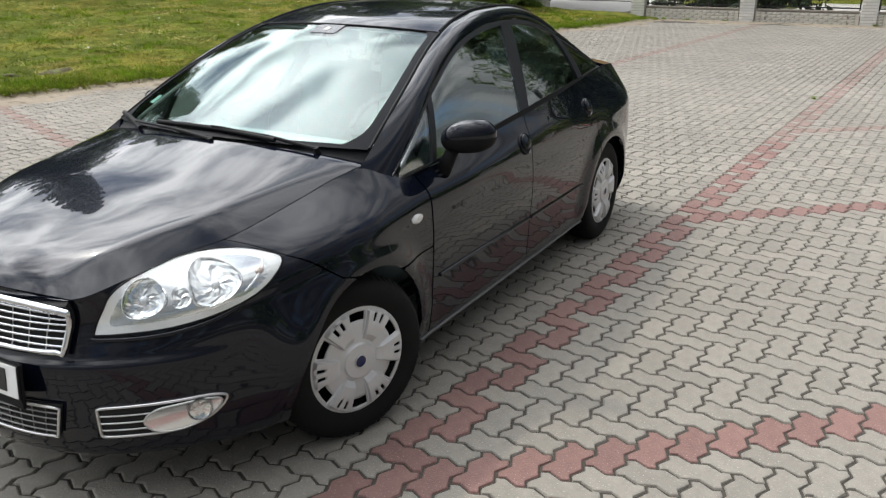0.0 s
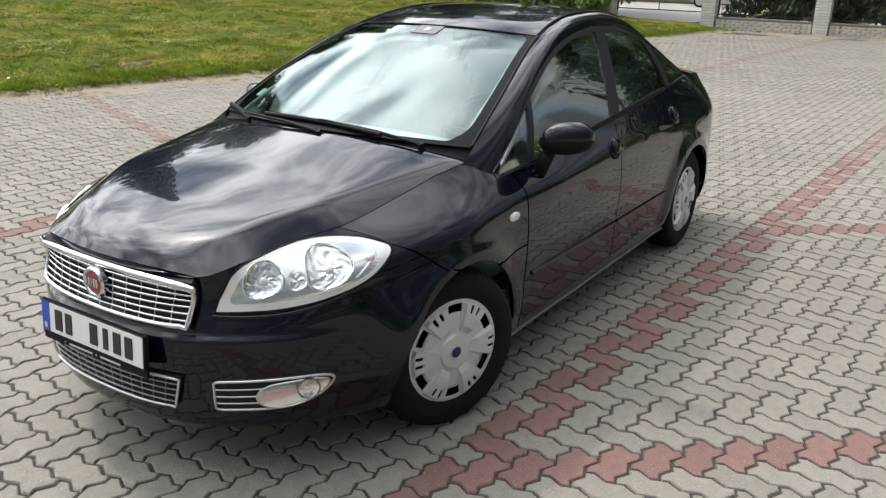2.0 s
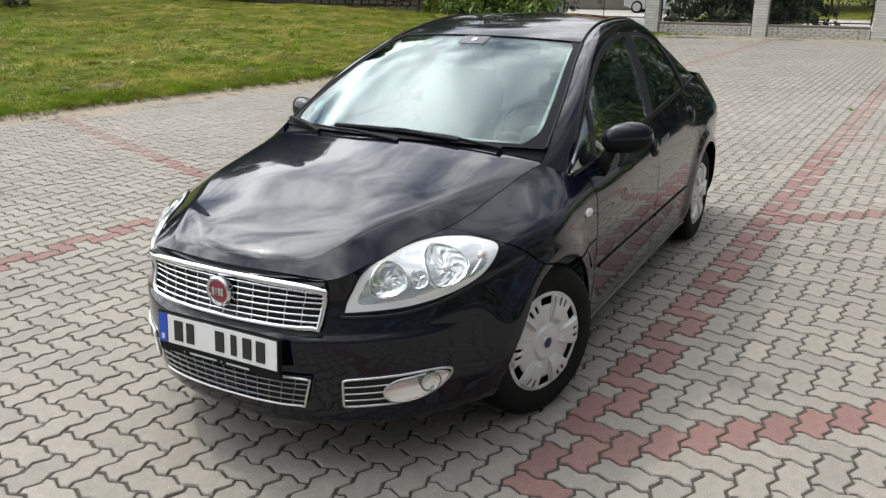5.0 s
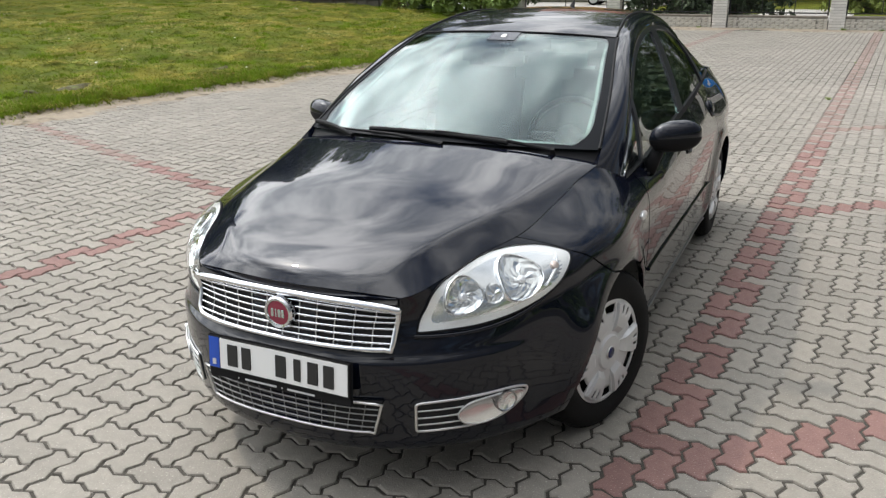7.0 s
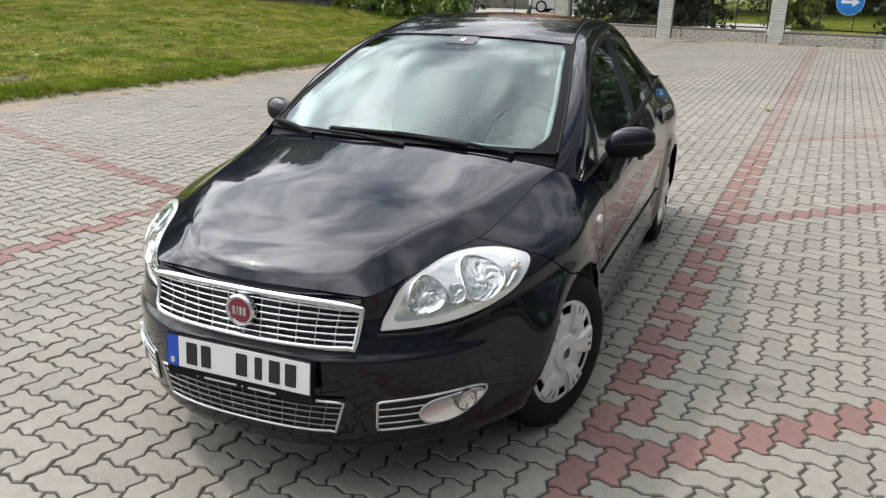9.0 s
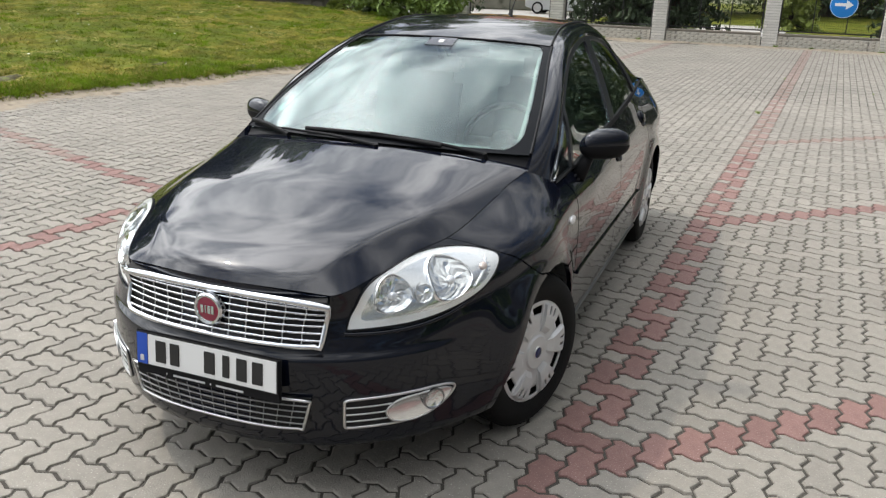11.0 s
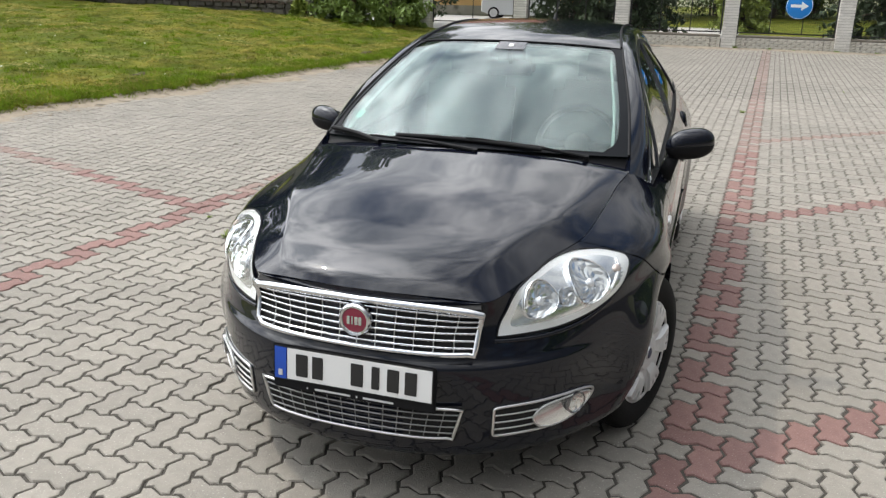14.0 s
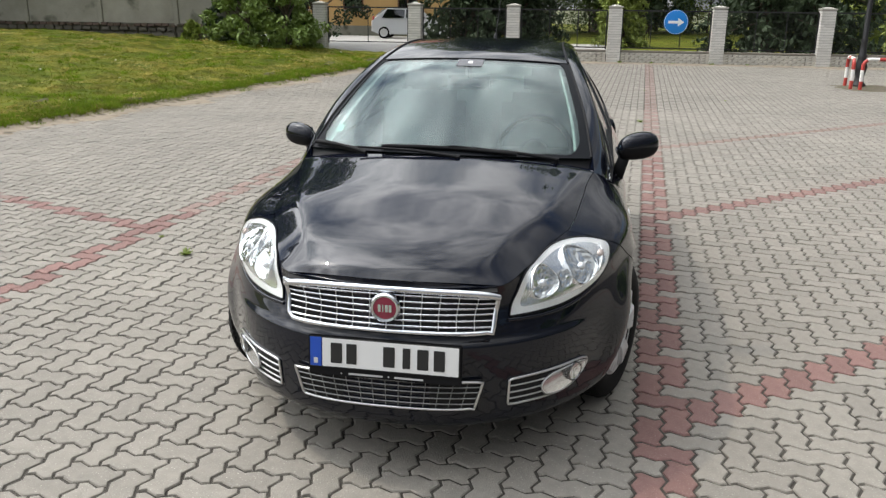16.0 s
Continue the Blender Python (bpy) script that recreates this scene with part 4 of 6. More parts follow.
# round badge on the grille
front = Matrix(((1, 0, 0, 0), (0, 0, -1, -0.893), (0, 1, 0, 0.650), (0, 0, 0, 1)))
badge = new("badge")
badge.parent = car
badge["label"] = "round red and chrome badge"
turned("badge_ring", [(0.052, -0.012), (0.052, 0.004), (0.047, 0.010), (0.040, 0.008), (0.038, 0.004)], front, M_CHROME, badge, "chrome ring")
turned("badge_disc", [(0.040, 0.004), (0.030, 0.006), (0.001, 0.007)], front, M_BADGE, badge, "dark red enamel disc")
for k, w in enumerate((0.010, 0.005, 0.011, 0.010)):
    bm = bmesh.new()
    box(bm, w, 0.003, 0.026, Matrix.Translation((-0.0185 + 0.0125 * k, -0.901, 0.650)), 0.001)
    part("badge_bar", bm, M_CHROME, badge)

# number plate with plain bars for its characters
plate = new("number_plate")
plate.parent = car
plate["label"] = "white number plate with dark bars and a blue band"
plate.matrix_local = pose(0.004, -0.930, 0.488, -4, 0, 0)
bm = bmesh.new()
box(bm, 0.532, 0.012, 0.124, pose(0, 0.008, -0.003), 0.004)
box(bm, 0.532, 0.010, 0.030, pose(0, 0.010, -0.070), 0.004)
part("holder", bm, M_TRIM, plate, "black plastic holder")
bm = bmesh.new()
box(bm, 0.520, 0.004, 0.110, pose(0, 0, 0.001), 0.003)
part("plate", bm, M_INK, plate)
bm = bmesh.new()
box(bm, 0.472, 0.003, 0.102, pose(0.020, -0.002, 0.001), 0.002)
part("white_field", bm, M_PLATE, plate)
bm = bmesh.new()
box(bm, 0.042, 0.003, 0.104, pose(-0.2375, -0.002, 0.001), 0.002)
band = part("blue_band", bm, M_BLUE, plate, "blue band")
bm = bmesh.new()
box(bm, 0.015, 0.002, 0.020, pose(-0.2375, -0.0042, -0.030), 0.003)
part("band_mark", bm, M_WHITE, band)
for x, w in ((-0.165, 0.040), (-0.112, 0.036), (0.018, 0.040), (0.078, 0.026), (0.134, 0.038), (0.190, 0.038)):
    bm = bmesh.new()
    box(bm, w, 0.003, 0.072, pose(x, -0.0045, 0.001), 0.004)
    part("dark_bar", bm, M_INK, plate)
for x, w in ((-0.150, 0.004), (-0.065, 0.120), (0.015, 0.006), (0.085, 0.100)):
    bm = bmesh.new()
    box(bm, w, 0.002, 0.007, pose(x, 0.004, -0.073), 0.001)
    part("small_bar", bm, M_WHITE, plate)

# flank: mouldings, handles, side lamps, wheel-arch lips, sill strips
for s in (1, -1):
    line_on("door_moulding", [(station(y), 0.455 - 0.004 * y) for y in np.linspace(0.53, 1.43, 16)], 0.008, M_PAINT, car, s, 0.002, label="black rubbing strip")
    line_on("door_moulding", [(station(y), 0.455 - 0.004 * y) for y in np.linspace(1.46, 2.18, 14)], 0.008, M_PAINT, car, s, 0.002)
    line_on("sill_strip", [(station(y), 0.15) for y in np.linspace(0.40, 2.24, 30)], 0.007, M_SILL, car, s, 0.004, label="grey sill edge")
    lamp_m = frame_at(1.071, 0.772, s)
    turned("side_indicator", [(0.017, -0.004), (0.017, 0.005), (0.013, 0.009), (0.001, 0.010)], lamp_m, M_LAMP_BODY, car, "clear oval side indicator", 24, 2.3)
    for u, v in ((station(1.375), 0.885), (station(2.30), 0.900)):
        m = frame_at(u, v, s)
        h = new("door_handle")
        h.parent = car
        h["label"] = "black door handle over an oval recess"
        turned("recess_rim", [(0.052, -0.002), (0.052, 0.003), (0.049, 0.006), (0.045, 0.003), (0.044, 0.0005)], m, M_PAINT, h, "", 40, 1.2)
        # nearly flat disc; the recess's shade is put into its near-black colour
        turned("recess", [(0.046, -0.002), (0.046, 0.002), (0.040, 0.0012), (0.001, 0.001)], m, M_DARK, h, "near-black disc for the shaded recess", 32, 1.2)
        turned("grip", [(0.036, 0.004), (0.037, 0.010), (0.033, 0.015), (0.020, 0.018), (0.001, 0.019)], m @ Matrix.Translation((0, 0.010, 0)), M_PAINT, h, "", 36, 1.25)


# door mirrors
def mirror(s):
    ob = new("door_mirror")
    ob.parent = car
    ob["label"] = "black door mirror on a short stalk"
    k = 1.0 if s > 0 else 0.88
    ob.matrix_local = Matrix.Translation((s * (0.870 if s > 0 else 0.845), 0.682 if s > 0 else 0.69, 0.982 if s > 0 else 0.975)) @ Matrix.Diagonal((s * k, k, k, 1))
    for name, z0, z1, mat in (("mirror_cap", -0.02, 1.0, M_PAINT), ("mirror_base", -1.0, -0.02, M_TRIM)):
        vs, fs, nu, nv = [], [], 32, 20
        for i in range(nu):
            a = 2 * math.pi * i / nu
            for j in range(nv + 1):
                b = z0 * math.pi / 2 + (z1 - z0) * math.pi / 2 * j / nv
                c = math.cos(b)
                x = 0.100 * math.copysign(abs(math.cos(a) * c) ** 0.82, math.cos(a))
                y = 0.062 * math.copysign(abs(math.sin(a) * c) ** 0.85, math.sin(a))
                z = 0.066 * math.copysign(abs(math.sin(b)) ** 0.9, b)
                z += 0.012 * (x / 0.1) * (1 if b > 0 else 0.6) - 0.004 * (x / 0.1) ** 2
                vs.append((x, y + 0.34 * x, z))
        for i in range(nu):
            for j in range(nv):
                k = (i + 1) % nu
                fs.append((i * (nv + 1) + j, k * (nv + 1) + j, k * (nv + 1) + j + 1, i * (nv + 1) + j + 1))
        mesh_ob(name, vs, fs, mat, ob)
    bm = bmesh.new()
    rod(bm, (-0.055, -0.01, -0.035), (-0.095, -0.045, -0.150), 0.026, 0.032, 14)
    box(bm, 0.04, 0.11, 0.05, pose(-0.10, -0.05, -0.155), 0.015)
    part("stalk", bm, M_TRIM, ob, "black plastic stalk", smooth=True)
    bm = bmesh.new()
    box(bm, 0.140, 0.006, 0.080, pose(0.0, 0.052, -0.002, 0, 0, 18), 0.003)
    part("mirror_glass", bm, M_CHROME, ob)


mirror(1), mirror(-1)

# scuttle, wipers, screen border and stickers
T, S = np.meshgrid(np.linspace(0, 1, 4), np.linspace(-1, 1, 41), indexing="ij")
BACK, FOOT = bonnet_point(np.ones(41), np.linspace(-1, 1, 41)), top(np.full(41, 0.02), np.linspace(-1, 1, 41))
Q = BACK[None] * (1 - T[..., None]) + FOOT[None] * T[..., None]
Q[1:3, :, 2] -= 0.012
shell("scuttle", Q, M_TRIM, car, 0.01, -0.004, flip=True, label="black plastic scuttle panel")
for s in (1, -1):
    # the printed black border widens in a round corner at the foot of the glass
    T, W = np.meshgrid(np.linspace(0.013, T_WS, 60), np.linspace(0, 1, 8), indexing="ij")
    inner = (0.930 if s > 0 else 0.955) - 0.10 * np.clip((0.072 - T) / 0.055, 0, 1) ** 2.5 - 0.05 * np.clip((T - T_WS + 0.03) / 0.03, 0, 1) ** 2
    shell("screen_border", top(T, s * (inner + (0.985 - inner) * W)), M_PRINT, car, 0.003, 0.0005, flip=s > 0)
top_panel("screen_border", 0.013, 0.022, -0.86, 0.84, 4, 30, M_PRINT, "", 0.003, 0.0005)
top_panel("screen_border", T_WS - 0.012, T_WS, -0.93, 0.93, 4, 30, M_INK, "", 0.003, -0.009)
top_panel("sensor_patch", T_WS - 0.034, T_WS - 0.002, -0.13, 0.13, 6, 8, M_SENSOR, "dark sensor patch at the top of the screen", 0.003, 0.0005)
top_panel("sticker", 0.064, 0.084, -0.885, -0.83, 4, 5, material("sticker_green", (0.16, 0.36, 0.29), 0.5), "pale green sticker", 0.002, -0.007)
top_panel("sensor_mark", T_WS - 0.024, T_WS - 0.012, -0.022, 0.022, 3, 4, M_WHITE, "pale mark on the sensor patch", 0.002, 0.0025)


def screen(x, h):
    """A point on the windscreen at width x, a share h of its height up."""
    t = 0.012 + (T_WS - 0.012) * h
    e = float(EDGE(np.array(t))[0])
    return Vector(top(np.array(t), np.array(x / e)))


def wiper(pivot, tip0, tip1, joint):
    ob = new("wiper")
    ob.parent = car
    ob["label"] = "black windscreen wiper"
    up = Vector((0, -0.42, 0.9))
    a, b = screen(*tip0) + up * 0.016, screen(*tip1) + up * 0.016
    tube("blade_spine", [a.lerp(b, k / 16) + up * 0.010 * math.sin(math.pi * k / 16) for k in range(17)], 0.010, M_TRIM, ob)
    bm = bmesh.new()
    rod(bm, a - up * 0.005, b - up * 0.005, 0.005, seg=6)
    part("rubber", bm, M_DARK, ob)
    j = a.lerp(b, joint) + up * 0.022
    pv = screen(*pivot) + up * 0.018
    bm = bmesh.new()
    rod(bm, pv, pv.lerp(j, 0.45) + up * 0.010, 0.008, 0.0065, 8)
    rod(bm, pv.lerp(j, 0.45) + up * 0.010, j, 0.006, 0.0045, 8)
    part("arm", bm, M_TRIM, ob)
    bm = bmesh.new()
    rod(bm, pv - up * 0.03, pv + up * 0.006, 0.014, 0.010, 14)
    part("pivot", bm, M_TRIM, ob)


wiper((0.50, -0.035), (-0.28, 0.026), (0.33, 0.002), 0.50)
wiper((0.08, -0.055), (-0.63, 0.030), (-0.34, -0.035), 0.85)

# roof trims and aerial
for s in (1, -1):
    tube("roof_trim", [mirrored(np.asarray(top(np.array(t), np.array(0.985))) + (0, 0, 0.003), s) for t in np.linspace(T_WS + 0.005, T_ROOF + 0.02, 40)], 0.006, M_TRIM, car)
    tube("screen_seal", [mirrored(np.asarray(top(np.array(t), np.array(0.992))) + (0, 0, 0.001), s) for t in np.linspace(0.015, T_WS, 30)], 0.006, M_TRIM, car)
tube("screen_seal", [np.asarray(top(np.array(T_WS + 0.001), np.array(q))) + (0, 0, 0.0) for q in np.linspace(-0.98, 0.98, 30)], 0.004, M_TRIM, car)
bm = bmesh.new()
rod(bm, (0.0, 2.02, 1.415), (0.0, 2.06, 1.452), 0.016, 0.010, 12)
rod(bm, (0.0, 2.05, 1.44), (0.0, 2.28, 1.66), 0.003, 0.002, 6)
part("aerial", bm, M_TRIM, car, "thin roof aerial")

# cabin
M_LINING = material("pale_roof_lining", (0.36, 0.36, 0.34), 0.9, vary=0.08, scale=5)
top_panel("headliner", T_WS + 0.01, T_ROOF - 0.005, -0.94, 0.94, 20, 15, M_LINING, "pale grey roof lining", 0.01, -0.028)
for s0, s1 in ((-0.93, -0.90), (0.898, 0.916)):
    top_panel("pillar_lining", 0.03, T_WS, s0, s1, 20, 4, M_LINING, "pale grey pillar trim", 0.008, -0.030)
bm = bmesh.new()
box(bm, 1.34, 2.9, 0.05, pose(0, 1.60, 0.36), 0.02)
part("cabin_floor", bm, M_DARK, car)
T, S = np.meshgrid(np.linspace(0, 1, 8), np.linspace(-1, 1, 21), indexing="ij")
D = np.stack([S * 0.66, 0.30 + 0.42 * T - 0.05 * (1 - S**2), 0.935 - 0.02 * T - 0.16 * np.clip(T - 0.75, 0, 1) * 4 + 0.02 * (1 - S**2)], -1)
shell("dashboard", D, M_DASH, car, 0.05, flip=True, label="grey dashboard")
sw = Matrix.Translation((0.36, 0.86, 0.905)) @ Matrix.Rotation(radians(62), 4, "X")
wheel_rim = tube("steering_wheel", [sw @ Vector((0.185 * math.cos(a), 0.185 * math.sin(a), 0)) for a in np.linspace(0, 2 * math.pi, 49)], 0.015, M_TRIM, car, "black steering wheel")
bm = bmesh.new()
rod(bm, sw @ Vector((-0.18, 0, 0)), sw @ Vector((0.18, 0, 0)), 0.02, seg=8)
rod(bm, sw @ Vector((0, 0, -0.02)), sw @ Vector((0, 0, 0.03)), 0.07, 0.05, 16)
part("spokes", bm, M_TRIM, wheel_rim, smooth=True)


def seat(x, y, wide):
    ob = new("seat")
    ob.parent = car
    ob["label"] = "grey cloth seat with a headrest"
    bm = bmesh.new()
    box(bm, wide, 0.50, 0.20, pose(x, y, 0.50), 0.06)
    part("cushion", bm, M_SEAT, ob, smooth=True)
    bm = bmesh.new()
    box(bm, wide, 0.16, 0.62, pose(x, y + 0.28, 0.83, -14), 0.06)
    part("seat_back", bm, M_SEAT, ob, smooth=True)
    for k in ((0,) if wide < 0.8 else (-0.38, 0.38)):
        bm = bmesh.new()
        box(bm, 0.26, 0.11, 0.17, pose(x + k, y + 0.38, 1.19, -10), 0.045)
        rod(bm, (x + k - 0.06, y + 0.37, 1.05), (x + k - 0.06, y + 0.38, 1.15), 0.007, seg=8)
        rod(bm, (x + k + 0.06, y + 0.37, 1.05), (x + k + 0.06, y + 0.38, 1.15), 0.007, seg=8)
        part("headrest", bm, M_SEAT, ob, smooth=True)


seat(0.36, 1.22, 0.50), seat(-0.36, 1.22, 0.50), seat(0, 2.05, 1.25)
bm = bmesh.new()
box(bm, 1.10, 0.42, 0.03, pose(0, 2.62, 1.01), 0.01)
part("rear_shelf", bm, M_SEAT, car)
bm = bmesh.new()
box(bm, 0.24, 0.035, 0.07, pose(0.0, 0.97, 1.235, -8), 0.02)
rod(bm, (0, 0.97, 1.26), (0, 0.93, 1.315), 0.012, seg=8)
part("rear_view_mirror", bm, M_TRIM, car)


# ---- wall, fence and what lies behind ----
M_CONCRETE = material("old_concrete", (0.285, 0.27, 0.225), 0.92, vary=0.35, scale=1.6, bump=0.3, bump_scale=30, stain=0.4, spots=((0.10, 0.10, 0.075), 1.3, 0.60))
M_OLD_BRICK = material("old_red_brick", (0.115, 0.08, 0.062), 0.95, vary=0.4, scale=9, bump=0.5, bump_scale=40, per_piece="object", spots=((0.06, 0.065, 0.04), 4, 0.56))
M_RUBBLE = material("rubble_stone", (0.115, 0.105, 0.085), 0.95, vary=0.4, scale=6, bump=0.6, bump_scale=25, per_piece="object")
M_CAP = material("pillar_cap", (0.42, 0.40, 0.36), 0.9, vary=0.2, scale=8, bump=0.2, bump_scale=60)
M_LEAF = material("leaf_mid_green", (0.11, 0.165, 0.036), 0.6, per_piece="island", vary=0.3, scale=0.8)
M_LEAF_DARK = material("leaf_dark_green", (0.035, 0.058, 0.02), 0.65, per_piece="island", vary=0.3, scale=0.8)
M_WEED = material("weed_green", (0.19, 0.25, 0.05), 0.6, per_piece="island", vary=0.3, scale=3)
let_through(M_WEED, [k for k in M_WEED.node_tree.nodes if k.type == "HUE_SAT"][0].outputs["Color"], 0.4)
M_LEAF_LIGHT = material("leaf_light_green", (0.21, 0.26, 0.045), 0.6, per_piece="island", vary=0.3, scale=0.8)
M_LEAF_FRESH = material("leaf_fresh_green", (0.145, 0.215, 0.04), 0.6, per_piece="island", vary=0.3, scale=0.8)
M_BARK = material("bark", (0.09, 0.07, 0.05), 0.95, vary=0.4, scale=12, bump=0.6, bump_scale=30)
M_OCHRE = material("ochre_render", (0.56, 0.36, 0.15), 0.9, vary=0.12, scale=3, bump=0.15, bump_scale=50, stain=0.15)
M_WOOD = material("brown_window_frame", (0.10, 0.045, 0.022), 0.6)
M_ROOF = material("roof_tile", (0.17, 0.07, 0.045), 0.85, vary=0.25, scale=8)
M_SIGN = material("sign_blue", (0.008, 0.20, 0.60), 0.35)
M_SIGN_W = material("sign_white", (0.75, 0.77, 0.78), 0.35)
M_RW_RED = material("red_gloss_paint", (0.42, 0.05, 0.04), 0.4, vary=0.15, scale=15)
M_RW_WHITE = material("white_gloss_paint", (0.75, 0.74, 0.71), 0.4, vary=0.12, scale=15)
M_SILVER_CAR = material("silver_car_paint", (0.60, 0.61, 0.62), 0.35, metal=0.2, coat=0.4)
M_ASPHALT = material("pale_path", (0.33, 0.32, 0.30), 0.95, vary=0.2, scale=3)
M_SOIL = material("sandy_soil", (0.225, 0.187, 0.138), 0.95, vary=0.5, scale=9, bump=0.8, bump_scale=40, spots=((0.07, 0.055, 0.035), 5, 0.55))
M_SCRAPE = material("bare_earth", (0.062, 0.055, 0.022), 0.95, vary=0.5, scale=8, bump=0.8, bump_scale=30, spots=((0.10, 0.12, 0.025), 7, 0.54))
G_PANE = glass("window_pane", (0.25, 0.28, 0.28))

brick_mesh = bpy.data.meshes.new("brick")
bm = bmesh.new()
box(bm, 0.30, 0.10, 0.066, Matrix(), 0.005)
bm.to_mesh(brick_mesh)
bm.free()
brick_mesh.materials.append(M_BRICK)
short_mesh = bpy.data.meshes.new("brick")
bm = bmesh.new()
box(bm, 0.245, 0.10, 0.066, Matrix(), 0.005)
bm.to_mesh(short_mesh)
bm.free()
short_mesh.materials.append(M_BRICK)
dirty_mesh = short_mesh.copy()
dirty_mesh.materials[0] = material("dirty_white_brick", (0.56, 0.53, 0.47), 0.9, vary=0.4, scale=7, bump=0.4, bump_scale=60, per_piece="object", spots=((0.16, 0.15, 0.11), 5, 0.58))
M_COPING = material("coping", (0.24, 0.215, 0.18), 0.95, vary=0.35, scale=6, bump=0.4, bump_scale=40)
rng = random.Random(11)


def brick(parent, me, m):
    ob = new("brick", me)
    ob.parent = parent
    ob.matrix_local = m @ pose(rng.gauss(0, 0.002), rng.gauss(0, 0.002), 0, 0, 0, rng.gauss(0, 0.5))


def pillar(x, high=1.62):
    p = thing("brick_pillar", FENCE @ Matrix.Translation((x, 0, 0)), "whitewashed brick fence pillar with a flat cap", "pillar", "fence pillars")
    bm = bmesh.new()
    box(bm, 0.36, 0.36, high + 0.1, pose(0, 0, high / 2 - 0.05))
    part("core", bm, M_MORTAR, p)
    for c in range(int(high / 0.076)):
        z = 0.04 + 0.076 * c
        for k in range(4):
            o = 0.05 if c % 2 else -0.05
            brick(p, brick_mesh, Matrix.Rotation(math.pi / 2 * k, 4, "Z") @ Matrix.Translation((o, -0.15, z)))
    bm = bmesh.new()
    box(bm, 0.44, 0.44, 0.055, pose(0, 0, high + 0.025), 0.01)
    bmesh.ops.create_cone(bm, cap_ends=True, segments=4, radius1=0.27, radius2=0.05, depth=0.04, matrix=Matrix.Translation((0, 0, high + 0.07)) @ Matrix.Rotation(math.pi / 4, 4, "Z"))
    part("cap", bm, M_CAP, p, "grey stone cap")


PITCH = 3.05


def post_x(k):
    """Place of pillar k along the fence."""
    return (3.05 if k > 0 else 3.10) * k - 0.02


for k in range(-3, 5):
    pillar(post_x(k))
for k in range(-2, 4):
    base = thing("low_wall", FENCE @ Matrix.Translation((post_x(k + 0.5) if k > 0 else post_x(k) / 2 + post_x(k + 1) / 2, 0.02, 0)), "low whitewashed brick wall under the fence", "wall", "low walls")
    span = PITCH - 0.42
    bm = bmesh.new()
    box(bm, span, 0.22, 0.38, pose(0, 0.02, 0.14))
    part("core", bm, M_MORTAR, base)
    for c in range(4):
        n = 11
        for i in range(n):
            x = -span / 2 + (i + 0.5) * span / n + (0.06 if c % 2 else -0.06) * (0 < i < n - 1)
            brick(base, dirty_mesh, Matrix.Translation((x, -0.10, 0.04 + 0.076 * c)))
    bm = bmesh.new()
    box(bm, span, 0.30, 0.05, pose(0, 0, 0.345), 0.01)
    part("coping", bm, M_COPING, base, "weathered brown-grey coping")


def fence_panel(x, bars, z0, label):
    f = thing("fence_panel", FENCE @ Matrix.Translation((x, 0.03, z0)), label, "fence", "fence panels")
    span, high = PITCH - 0.44, 1.54 - z0
    for name, size, at in (("rail", (span, 0.035, 0.04), (0, 0, high)), ("rail", (span, 0.03, 0.03), (0, 0, 0.06)),
                           ("upright", (0.04, 0.035, high), (-span / 2, 0, high / 2)), ("upright", (0.04, 0.035, high), (span / 2, 0, high / 2))):
        bm = bmesh.new()
        box(bm, *size, Matrix.Translation(at), 0.004)
        part(name, bm, M_IRON, f)
    for i in range(1, bars + 1):
        t = -span / 2 + span * i / (bars + 1)
        bm = bmesh.new()
        rod(bm, (t, 0, 0.05), (t, 0, high + (0.10 if bars > 5 else 0)), 0.008 if bars > 5 else 0.014, seg=6)
        part("bar", bm, M_IRON, f)
    if bars == 2:
        step = 0.06
        bm = bmesh.new()
        for i in range(int(span / step)):
            t = -span / 2 + step * (i + 0.5)
            box(bm, 0.003, 0.003, high - 0.08, pose(t, 0.01, high / 2 + 0.02))
        for i in range(int(high / step)):
            box(bm, span, 0.003, 0.003, pose(0, 0.013, 0.08 + step * i))
        tagged(part("wire_mesh", bm, M_IRON, f), kind="stuff")


for k in range(-2, 3):
    fence_panel(post_x(k) / 2 + post_x(k + 1) / 2, 2, 0.38, "black iron fence panel with fine wire mesh")
fence_panel(post_x(3.5), 22, 0.10, "black iron fence panel with upright bars")
fence_panel(post_x(-2.5), 1, 0.42, "black iron gate panel between brick pillars")

